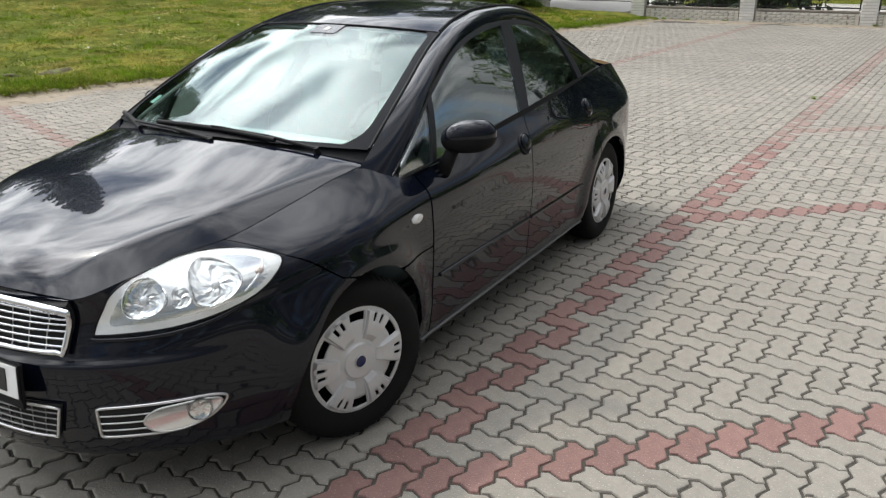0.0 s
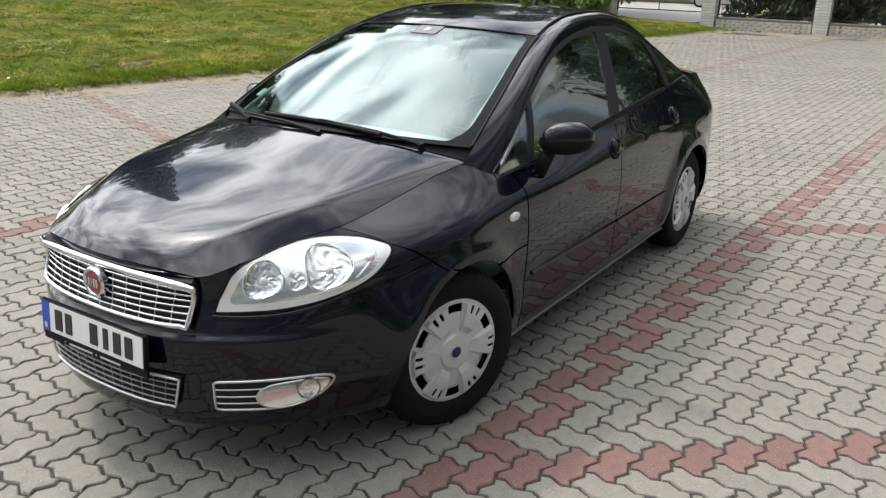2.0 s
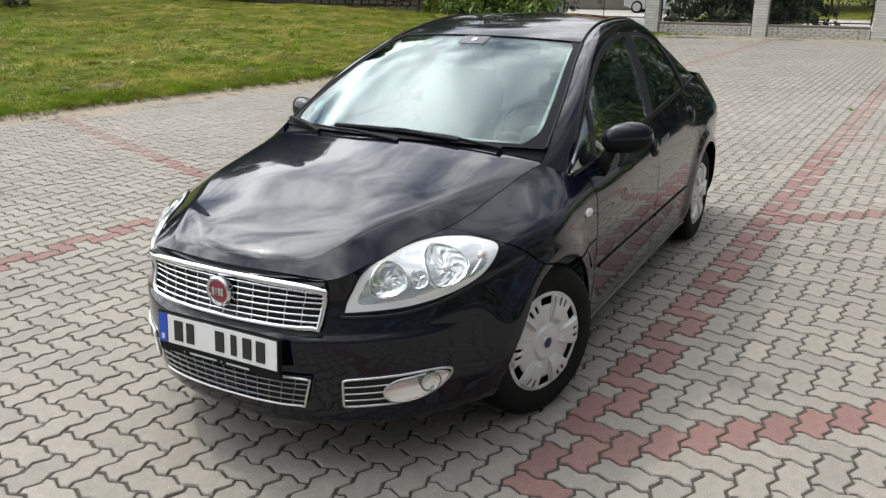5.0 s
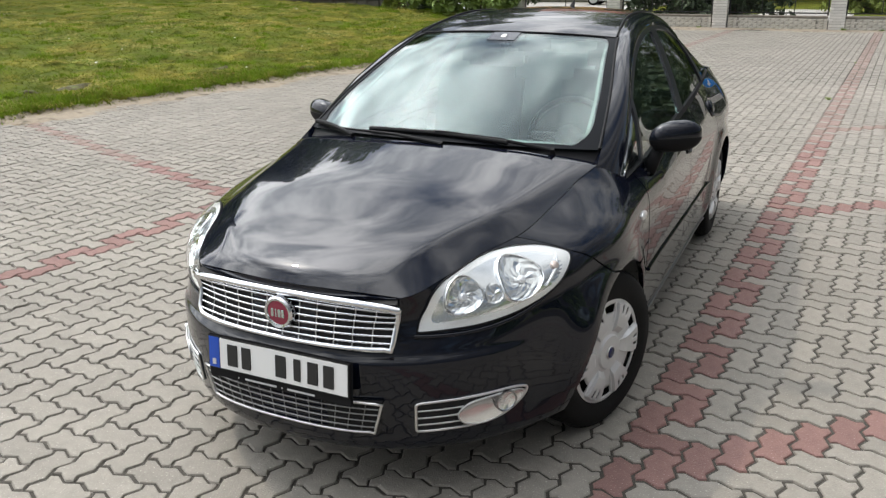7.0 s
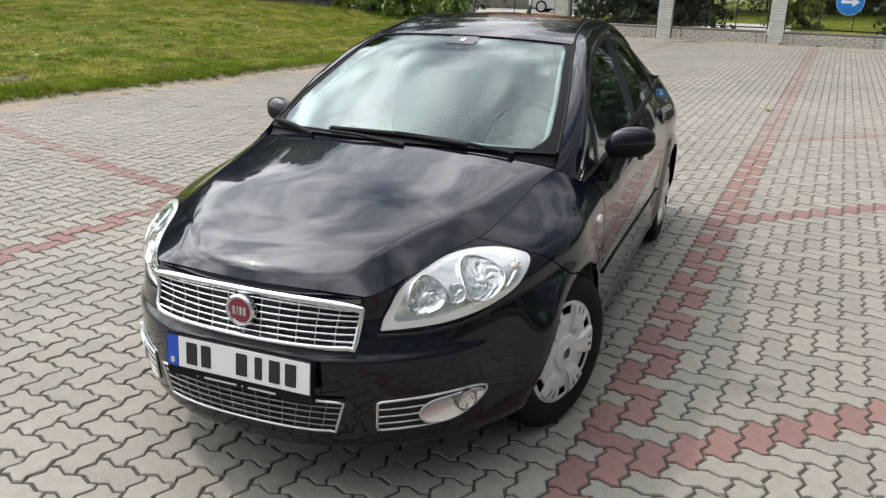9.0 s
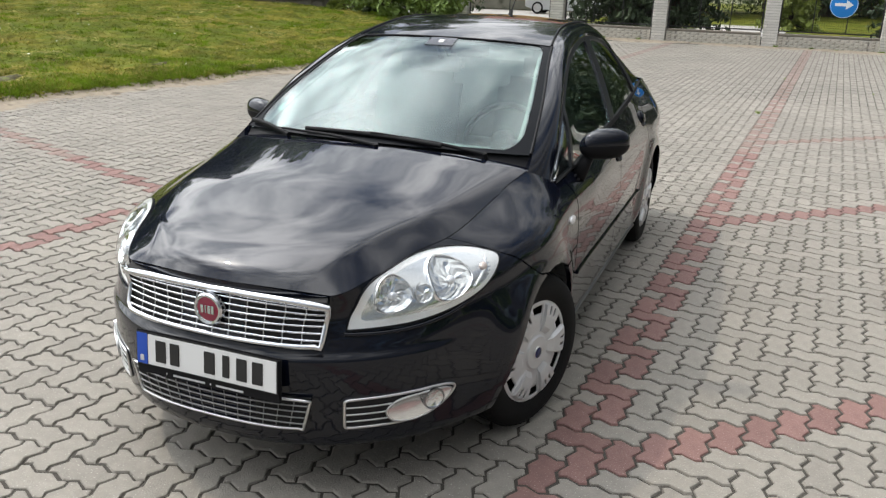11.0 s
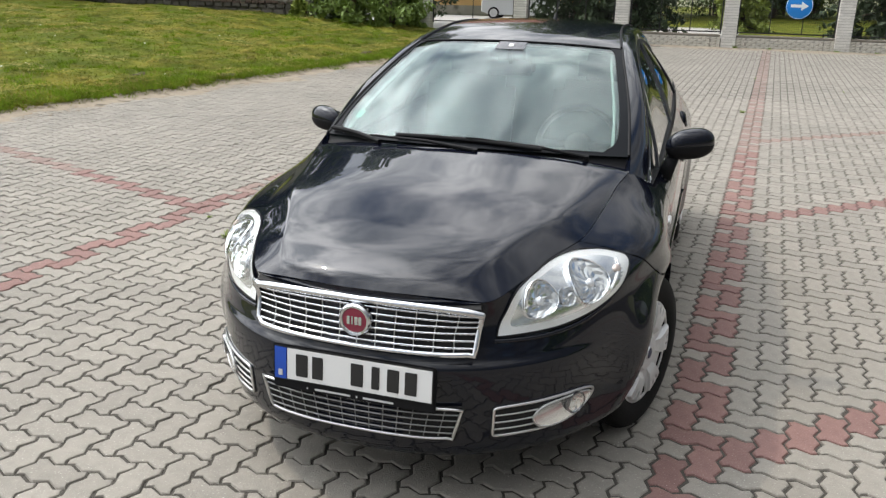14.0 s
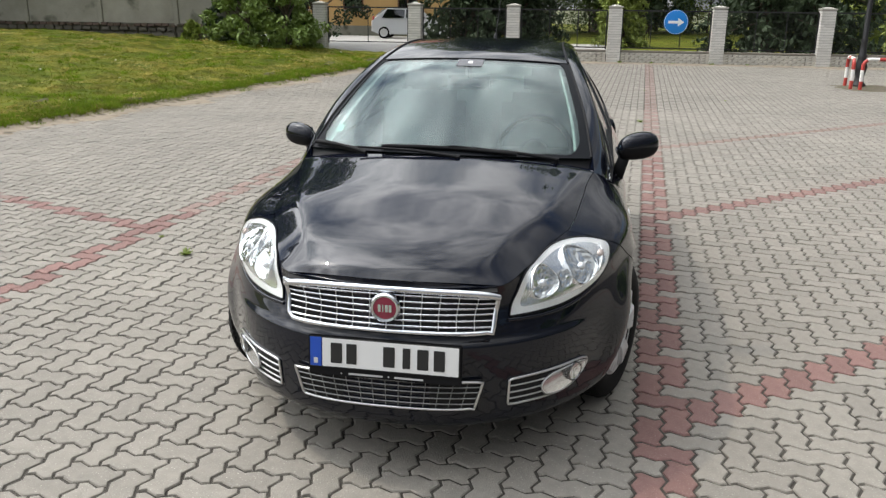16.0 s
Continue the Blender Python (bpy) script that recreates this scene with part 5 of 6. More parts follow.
# old concrete wall at the back of the lawn
wall = tagged(new("wall_north"), "old grey concrete panel wall on a rubble base", "wall", kind="structure")
wall.matrix_world = FENCE @ Matrix.Translation((-3.11 * 3 - 2.2, 0, 0.64))
for k in range(9):
    x = -1.35 - 2.7 * k
    bm = bmesh.new()
    box(bm, 2.52, 0.14, 2.3, pose(x, 0, 1.45), 0.015)
    part("concrete_panel", bm, M_CONCRETE, wall)
    bm = bmesh.new()
    box(bm, 0.17, 0.22, 2.45, pose(x + 1.35, 0, 1.45), 0.015)
    part("concrete_post", bm, M_CONCRETE, wall)
    # one course of old bricks over two of broken stones
    for c, (n, high, z) in enumerate(((11, 0.10, 0.255), (8, 0.15, 0.12), (6, 0.20, -0.06))):
        for i in range(n):
            bm = bmesh.new()
            w = 2.66 / n
            box(bm, w * rng.uniform(0.80, 0.96), 0.14, high * rng.uniform(0.75, 0.98), pose(x - 1.33 + w * (i + 0.5), -0.09 + rng.gauss(0, 0.012), z + rng.gauss(0, 0.012), rng.gauss(0, 3), rng.gauss(0, 4 * c), rng.gauss(0, 4)), 0.008 + 0.012 * c)
            part("stone" if c else "brick", bm, M_RUBBLE if c else M_OLD_BRICK, wall)
    bm = bmesh.new()
    box(bm, 2.7, 0.16, 0.7, pose(x, 0.02, 0.0))
    part("wall_footing", bm, M_RUBBLE, wall)


# ---- plants ----
def leaves(centres, sizes, spread, per, leaf, seed, droop=0.0):
    """Vertices and faces of many small pointed leaves round the centres of clumps."""
    g = np.random.default_rng(seed)
    C = np.repeat(centres, per, axis=0)
    S = np.repeat(sizes, per)
    d = g.normal(size=C.shape)
    d /= np.linalg.norm(d, axis=1, keepdims=True)
    P = C + d * (S * g.uniform(0.35, 1.0, len(S)) ** 0.5)[:, None] * spread
    n = len(P)
    a = g.normal(size=(n, 3))
    a[:, 2] -= droop
    a /= np.linalg.norm(a, axis=1, keepdims=True)
    b = np.cross(a, g.normal(size=(n, 3)))
    b /= np.maximum(np.linalg.norm(b, axis=1, keepdims=True), 1e-6)
    L = leaf * g.uniform(0.6, 1.4, n)[:, None]
    V = np.stack([P - a * L, P + b * L * 0.42, P + a * L, P - b * L * 0.42], 1).reshape(-1, 3)
    F = (np.arange(n)[:, None] * 4 + np.arange(4)).tolist()
    return V, F


def tree(x, y, high, wide, seed, mat, category="tree", label="leafy tree behind the fence", low=0.25, per=90, clumps=70, leaf=0.16, z=0.0):
    g = np.random.default_rng(seed)
    t = thing("tree", pose(x, y, z), label, category, "trees behind the fence")
    bm = bmesh.new()
    top_ = Vector((g.normal(0, 0.2), g.normal(0, 0.2), high * 0.75))
    rod(bm, (0, 0, -0.1), top_, 0.035 * high * 0.5, 0.03, 10)
    cs, ss = [], []
    for k in range(clumps):
        h = g.uniform(low, 1.0) * high
        r = wide * math.sin(min(1, (1.06 - h / high) * 1.35) * math.pi / 2) * g.uniform(0.45, 1.0)
        a = g.uniform(0, 2 * math.pi)
        cs.append((r * math.cos(a), r * math.sin(a), h))
        ss.append(g.uniform(0.5, 1.0) * wide * 0.34)
        if k % 4 == 0:
            s0 = top_ * min(0.95, max(0.12, h / high * 0.8))
            rod(bm, s0, cs[-1], 0.05, 0.012, 5)
    part("trunk", bm, M_BARK, t, "brown bark")
    V, F = leaves(np.array(cs), np.array(ss), np.array((1, 1, 0.75)), per, leaf, seed)
    mesh_ob("crown", V, F, mat, t, "", smooth=False)
    return t


def conifer(x, y, high, wide, seed, mat=None, label="tall dark conifer with hanging branches"):
    g = np.random.default_rng(seed)
    t = thing("conifer", pose(x, y, 0), label, "tree", "trees behind the fence")
    bm = bmesh.new()
    rod(bm, (0, 0, -0.1), (0, 0, high), 0.02 * high, 0.02, 9)
    cs, ss = [], []
    n = int(high * 14)
    for k in range(n):
        f = (k + g.uniform(0, 1)) / n
        h = high * (0.03 + 0.97 * f)
        reach = wide * (1 - f) ** 0.85 * g.uniform(0.7, 1.1) + 0.15
        a = k * 2.399 + g.uniform(-0.3, 0.3)
        for q in np.linspace(0.25, 1, 4):
            cs.append((reach * q * math.cos(a), reach * q * math.sin(a), h - 0.28 * reach * q**1.5))
            ss.append(0.20 + 0.22 * wide * 0.3 * (1 - f))
        if k % 2 == 0:
            rod(bm, (0, 0, h), cs[-1], 0.03, 0.008, 4)
    part("trunk", bm, M_BARK, t, "brown bark")
    V, F = leaves(np.array(cs), np.array(ss), np.array((1, 1, 0.6)), 26, 0.13, seed, 0.9)
    mesh_ob("crown", V, F, mat or M_LEAF_DARK, t, "", smooth=False)
    return t


for i, (x, y, h, w) in enumerate(((-7.4, 29.2, 14, 2.0), (-5.9, 31.0, 15, 1.9), (2.6, 29.8, 13, 2.0), (4.5, 30.8, 15, 2.3), (-27, 13.5, 18, 3.6), (-26, 24.0, 17, 3.2), (-21.0, 29, 15, 3.0), (-1.6, 58.0, 28, 3.6), (-11.5, 50, 24, 3.4))):
    conifer(x, y, h, w, 20 + i)
# backlight is put into the light leaf colour here and at (12, 40)
conifer(7.6, 36.5, 5, 2.0, 43, M_LEAF_LIGHT, "conifer behind the barred fence, its leaves coloured light for the backlight")
conifer(-2.3, 37.0, 6.0, 1.1, 41, M_LEAF_LIGHT, "yellow-green conifer beside the path")
for i, (x, y, h, w, m) in enumerate(((-9.2, 54, 28, 7, M_LEAF), (-4.5, 60, 32, 6.5, M_LEAF), (1.4, 64, 34, 6.5, M_LEAF), (6.5, 62, 32, 6.5, M_LEAF), (12.0, 40, 5, 3.6, M_LEAF_LIGHT), (-18, 31, 17, 4.2, M_LEAF), (-23, 28.5, 17, 4.2, M_LEAF), (-28.5, 27.5, 17, 4.4, M_LEAF), (-34, 25.5, 17, 4.6, M_LEAF), (-39, 21, 17, 5, M_LEAF), (-41, 14, 16, 5, M_LEAF), (-14, 56, 28, 7, M_LEAF), (-1, 66, 36, 7, M_LEAF), (10, 58, 28, 7, M_LEAF), (18, 40, 4.5, 3.5, M_LEAF),
                                     (46, 20, 7, 5, M_LEAF), (48, 8, 6, 5, M_LEAF), (47, -6, 7, 5, M_LEAF), (40, 34, 6, 5, M_LEAF), (27, 44, 5.5, 5, M_LEAF))):
    tree(x, y, h, w, 60 + i, m, low=0.10, per=120, clumps=110, leaf=0.25, label="leafy deciduous tree at the edge of the yard")
for i, (x, y, h, w, m) in enumerate(((-13.2, 23.0, 3.0, 1.25, M_LEAF_FRESH), (-12.0, 23.2, 2.7, 1.15, M_LEAF_FRESH), (-12.6, 27.6, 5.0, 1.6, M_LEAF_DARK), (-14.6, 27.8, 5.0, 1.6, M_LEAF_DARK), (-15.2, 23.4, 0.9, 0.35, M_LEAF_LIGHT), (-14.3, 24.2, 2.2, 0.8, M_LEAF_DARK),
                                     (-12.4, 24.3, 1.6, 0.7, M_LEAF_DARK), (-11.9, 24.2, 1.4, 0.6, M_LEAF_FRESH), (-13.5, 24.0, 1.5, 0.6, M_LEAF), (0.6, 61, 4.0, 2.4, M_LEAF_LIGHT), (-5.0, 58, 4.8, 2.6, M_LEAF), (-7.6, 57, 5.0, 2.6, M_LEAF), (-3.0, 63, 5.5, 3.0, M_LEAF), (-1.5, 62, 4.5, 2.6, M_LEAF), (2.9, 62, 4.5, 2.6, M_LEAF), (6.0, 61, 4.8, 2.6, M_LEAF), (8.8, 60, 4.8, 2.6, M_LEAF_LIGHT), (12.0, 58, 4.8, 2.6, M_LEAF), (-8.0, 43, 4.0, 1.6, M_LEAF))):
    tree(x, y, h, w, 90 + i, m, "shrub", "dense leafy shrub by the fence", low=0.08, per=90, clumps=46, leaf=0.085, z=0.12 if x < -10.5 else 0.0)


def tufts(name, count, seed, mat, region, high, width, label, lie=False, patchy=-0.02, stiff=False):
    """Many single blades of grass on the lawn."""
    g = np.random.default_rng(seed)
    P, n = [], 0
    while n < count:
        y = g.uniform(3.5, 24.3)
        d = region(g)
        x = edge_x(y) - d
        m = noise.noise((x * 0.8, y * 0.8, seed))
        if lie and m < patchy:
            continue
        P.append((x, y, lawn_z(x, y) if d > 0.02 else 0.0))
        n += 1
    P = np.array(P)
    a = g.uniform(0, 2 * math.pi, count)
    side_ = np.stack([np.cos(a), np.sin(a), np.zeros(count)], 1)
    k = g.uniform(0.5, 2.4, count) if not stiff else g.uniform(0.2, 1.6, count)
    lean = np.stack([-np.sin(a) * k, np.cos(a) * k, np.ones(count)], 1) / np.sqrt(1 + k * k)[:, None] * 1.3 if not lie else np.stack([np.cos(a + 1.57), np.sin(a + 1.57), g.uniform(0.02, 0.25, count)], 1)
    h = (high * g.uniform(0.4, 1.3, count))[:, None]
    w = width * g.uniform(0.6, 1.3, count)[:, None]
    V = np.stack([P - side_ * w, P + side_ * w, P + lean * h], 1).reshape(-1, 3)
    F = (np.arange(count)[:, None] * 3 + np.arange(3)).tolist()
    ob = mesh_ob(name, V, F, mat, None, smooth=False)
    return tagged(ob, label, "grass", kind="stuff")


tufts("grass_blades", 110000, 7, M_BLADE, lambda g: g.uniform(0, 1) ** 1.7 * 16, 0.034, 0.009, "short green mown grass")
tufts("edge_grass", 16000, 8, M_BLADE_GREEN, lambda g: 0.07 + abs(g.normal(0.0, 0.26)), 0.06, 0.007, "longer green grass along the paving", stiff=True)
tufts("clippings", 45000, 9, M_HAY, lambda g: g.uniform(0.03, 1) ** 1.2 * 13, 0.15, 0.005, "dry yellow grass clippings", True, 0.16)
tufts("edge_debris", 9000, 14, M_DEBRIS, lambda g: g.normal(-0.14, 0.18), 0.06, 0.004, "brown bits of dry grass along the paving edge", True, -0.05)
tufts("flattened_grass", 50000, 12, M_BLADE, lambda g: g.uniform(0, 1) ** 1.5 * 14, 0.09, 0.006, "flattened mown grass", True, -0.3)


g_ = np.random.default_rng(33)
clump_v = []
for k in range(360):
    y, d = g_.uniform(4, 24), g_.uniform(0, 1) ** 1.6 * 13
    cx, cy, cr = edge_x(y) - d, y, g_.uniform(0.05, 0.24)
    for i in range(int(30 + 240 * cr)):
        a, r = g_.uniform(0, 6.28), cr * g_.uniform(0, 1) ** 0.6
        x, yy = cx + r * math.cos(a), cy + 1.6 * r * math.sin(a)
        b, h, w = g_.uniform(0, 6.28), g_.uniform(0.03, 0.075), g_.uniform(0.006, 0.011)
        z, o = lawn_z(x, yy), g_.uniform(0.3, 1.1) * h
        clump_v += [(x - w * math.cos(b), yy - w * math.sin(b), z), (x + w * math.cos(b), yy + w * math.sin(b), z), (x - o * math.sin(b), yy + o * math.cos(b), z + h)]
tagged(mesh_ob("grass_clumps", clump_v, np.arange(len(clump_v)).reshape(-1, 3).tolist(), M_BLADE_GREEN, None, smooth=False), "taller clumps of fresh green grass", "grass", kind="stuff")
g_ = np.random.default_rng(52)
heap_v = []
for k in range(420):
    y, d = g_.uniform(4, 24), 0.15 + g_.uniform(0, 1) ** 1.3 * 9
    cx, cr = edge_x(y) - d, g_.uniform(0.06, 0.30)
    for i in range(int(25 + 260 * cr)):
        a, r = g_.uniform(0, 6.28), cr * g_.uniform(0, 1) ** 0.7
        x, yy = cx + 0.8 * r * math.cos(a), y + 1.7 * r * math.sin(a)
        b, l, w = g_.uniform(0, 6.28), g_.uniform(0.05, 0.13), g_.uniform(0.004, 0.008)
        z = lawn_z(x, yy) + 0.015 + 0.20 * cr * (1 - (r / cr) ** 2) * g_.uniform(0.3, 1)
        c, q = math.cos(b), math.sin(b)
        heap_v += [(x - w * q, yy + w * c, z), (x + w * q, yy - w * c, z), (x + l * c, yy + l * q, z + g_.uniform(-0.03, 0.035))]
tagged(mesh_ob("hay_heaps", heap_v, np.arange(len(heap_v)).reshape(-1, 3).tolist(), M_HAY_MIX, None, smooth=False), "small heaps of drying mown grass", "hay", kind="stuff")
g_ = np.random.default_rng(21)
v, f = [], []
for k in range(70):
    y, d = g_.uniform(5, 23), g_.uniform(0.5, 12)
    x = edge_x(y) - d
    z, r = lawn_z(x, y) + 0.05, g_.uniform(0.012, 0.022)
    f.append(tuple(range(len(v), len(v) + 6)))
    v += [(x + r * math.cos(q), y + r * math.sin(q), z + 0.3 * r * math.sin(q + k)) for q in np.arange(6) * math.pi / 3]
tagged(mesh_ob("lawn_flowers", v, f, M_RW_WHITE, None, smooth=False), "tiny white flowers scattered over the lawn", "flowers", kind="stuff")


def weed(x, y, size, seed):
    g = np.random.default_rng(seed)
    t = thing("weed", pose(x, y, 0), "small green weed growing in a paving joint", "plant", "weeds in the joints")
    n = 60
    a, l = g.uniform(0, 6.28, n), size * g.uniform(0.4, 1.0, n)
    d = np.stack([np.cos(a), np.sin(a), g.uniform(0.15, 0.9, n)], 1)
    s_ = np.stack([-np.sin(a), np.cos(a), np.zeros(n)], 1) * size * 0.12
    b = g.normal(0, size * 0.12, (n, 3)) * (1, 1, 0)
    V = np.stack([b, b + d * l[:, None] * 0.5 + s_, b + d * l[:, None], b + d * l[:, None] * 0.5 - s_], 1).reshape(-1, 3)
    mesh_ob("leaf_rosette", V, (np.arange(n)[:, None] * 4 + np.arange(4)).tolist(), M_WEED, t, "", False)


weed(-1.30, 11.48, 0.055, 1), weed(-4.21, 3.61, 0.055, 2), weed(-4.6, 3.95, 0.025, 3), weed(-1.25, 16.5, 0.035, 4)
weed(0.2, 15.0, 0.03, 5)
for k in range(14):
    f_ = rng.uniform(-2.2, 3.6) * PITCH
    q = FENCE @ Vector((f_, -0.28, 0))
    weed(q.x, q.y, rng.uniform(0.05, 0.13), 30 + k)

# sandy soil washed out along the lawn's edge
ys = np.arange(3, 24.4, 0.05)
v, f = [], []
for y in ys:
    e = edge_x(y)
    w = 0.17 + 0.70 * max(0, noise.noise((y * 0.9, 3, 1)) + 0.15) + 0.14 * noise.noise((y * 4.3, 1, 1)) + 0.06 * noise.noise((y * 13, 1, 1))
    v += [(e - 0.11, y, 0.066 + 0.02 * noise.noise((y * 6, 2, 2))), (e - 0.01, y, 0.022), (e + w * 0.5, y, 0.007), (e + w, y, -0.003)]
for i in range(len(ys) - 1):
    for j in range(3):
        f.append((4 * i + j, 4 * i + j + 1, 4 * i + j + 5, 4 * i + j + 4))
tagged(mesh_ob("soil_strip", v, f, M_SOIL), "sandy soil along the edge of the lawn", "soil", kind="structure")

# dirt swept up along the foot of the fence wall
xs = np.arange(-8.0, 11.0, 0.06)
v, f = [], []
for x in xs:
    w = 0.75 + 0.75 * noise.noise((x * 0.7, 5, 2)) + 0.20 * noise.noise((x * 3.7, 6, 2)) + 0.05 * noise.noise((x * 12, 6, 2))
    v += [FENCE @ Vector((x, -0.12, 0.02)), FENCE @ Vector((x, -0.18 - max(0.02, w) * 0.5, 0.010)), FENCE @ Vector((x, -0.18 - max(0.04, w), -0.004))]
for i in range(len(xs) - 1):
    for j in range(2):
        f.append((3 * i + j, 3 * i + j + 1, 3 * i + j + 4, 3 * i + j + 3))
tagged(mesh_ob("dirt_strip", v, f, M_SOIL), "brown dirt along the foot of the fence wall", "soil", kind="structure")

# bare scrapes of earth on the bank
g_ = np.random.default_rng(77)
v, f = [], []
for k in range(12):
    y, d, r = g_.uniform(6, 22.5), g_.uniform(0.15, 1.2), g_.uniform(0.06, 0.16)
    x = edge_x(y) - d
    n0 = len(v)
    v.append((x, y, lawn_z(x, y) + 0.035))
    for ring, lift_ in ((0.6, 0.03), (1.0, -0.005)):
        for q in range(14):
            a = 2 * math.pi * q / 14
            rr_ = r * ring * g_.uniform(0.7, 1.3)
            px, py = x + 0.8 * rr_ * math.cos(a), y + 1.8 * rr_ * math.sin(a)
            v.append((px, py, lawn_z(px, py) + lift_))
    for q in range(14):
        a, b = n0 + 1 + q, n0 + 1 + (q + 1) % 14
        f += [(n0, a, b), (a, a + 14, b + 14, b)]
tagged(mesh_ob("earth_scrapes", v, f, M_SCRAPE), "bare brown earth showing through the bank", "soil", kind="stuff")

# verge, path and ground behind the fence
q = [FENCE @ Vector(p) for p in ((-40, 0.3, -0.02), (40, 0.3, -0.02), (60, 60, -0.02), (-60, 60, -0.02))]
tagged(mesh_ob("verge", q, [(0, 1, 2, 3)], M_GRASS, smooth=False), "mown grass behind the fence", "grass", kind="structure")
q = [FENCE @ Vector(p) for p in ((-3.0, 4.6, 0.0), (0.3, 4.8, 0.0), (0.9, 13.0, 0.0), (-2.2, 13.0, 0.0))]
tagged(mesh_ob("path", q, [(0, 1, 2, 3)], M_ASPHALT, smooth=False), "pale path crossing the grass behind the fence", "path", kind="structure")
q = [FENCE @ Vector(p) for p in ((-22, 3.0, 0.0), (-7.5, 3.0, 0.0), (-7.5, 19, 0.0), (-22, 19, 0.0))]
tagged(mesh_ob("drive", q, [(0, 1, 2, 3)], M_ASPHALT, smooth=False), "pale drive in front of the ochre house", "road", kind="structure")

# ochre house behind the gate
HOUSE = pose(-15.5, 44.5, 0, 0, 0, 12)
house = thing("house", HOUSE, "ochre rendered house with brown windows behind the gate", "house")
bm = bmesh.new()
box(bm, 13, 8, 6.4, pose(0, 4, 3.2), 0.02)
part("wall", bm, M_OCHRE, house)
bm = bmesh.new()
box(bm, 13.06, 8.06, 0.5, pose(0, 4, 0.25), 0.02)
part("plinth", bm, M_CONCRETE, house, "grey plinth")
rv = [(-6.9, -0.5, 6.4), (6.9, -0.5, 6.4), (6.9, 8.5, 6.4), (-6.9, 8.5, 6.4), (-6.9, 4, 9.4), (6.9, 4, 9.4)]
mesh_ob("roof", rv, [(0, 1, 5, 4), (2, 3, 4, 5), (1, 2, 5), (3, 0, 4), (3, 2, 1, 0)], M_ROOF, house, "red tiled roof", False)
for x in (-4.6, -1.6, 1.4, 4.4):
    for z in (2.1, 4.7):
        w = new("window")
        w.parent = house
        w.matrix_local = Matrix.Translation((x, -0.02, z))
        bm = bmesh.new()
        for sx, sz, px, pz in ((1.12, 0.08, 0, 0.72), (1.12, 0.08, 0, -0.72), (0.08, 1.36, -0.52, 0), (0.08, 1.36, 0.52, 0), (0.06, 1.36, 0, 0)):
            box(bm, sx, 0.08, sz, pose(px, 0, pz))
        part("window_frame", bm, M_WOOD, w, "brown wooden frame")
        bm = bmesh.new()
        box(bm, 0.98, 0.02, 1.36, Matrix())
        part("pane", bm, G_PANE, w)
        # a near-black sheet behind the pane stands in for the unlit room
        bm = bmesh.new()
        box(bm, 1.0, 0.02, 1.38, pose(0, 0.015, 0))
        part("room_shade_sheet", bm, M_DARK, w)
        bm = bmesh.new()
        box(bm, 1.3, 0.22, 0.05, pose(0, -0.06, -0.79))
        part("window_sill", bm, M_CAP, w)


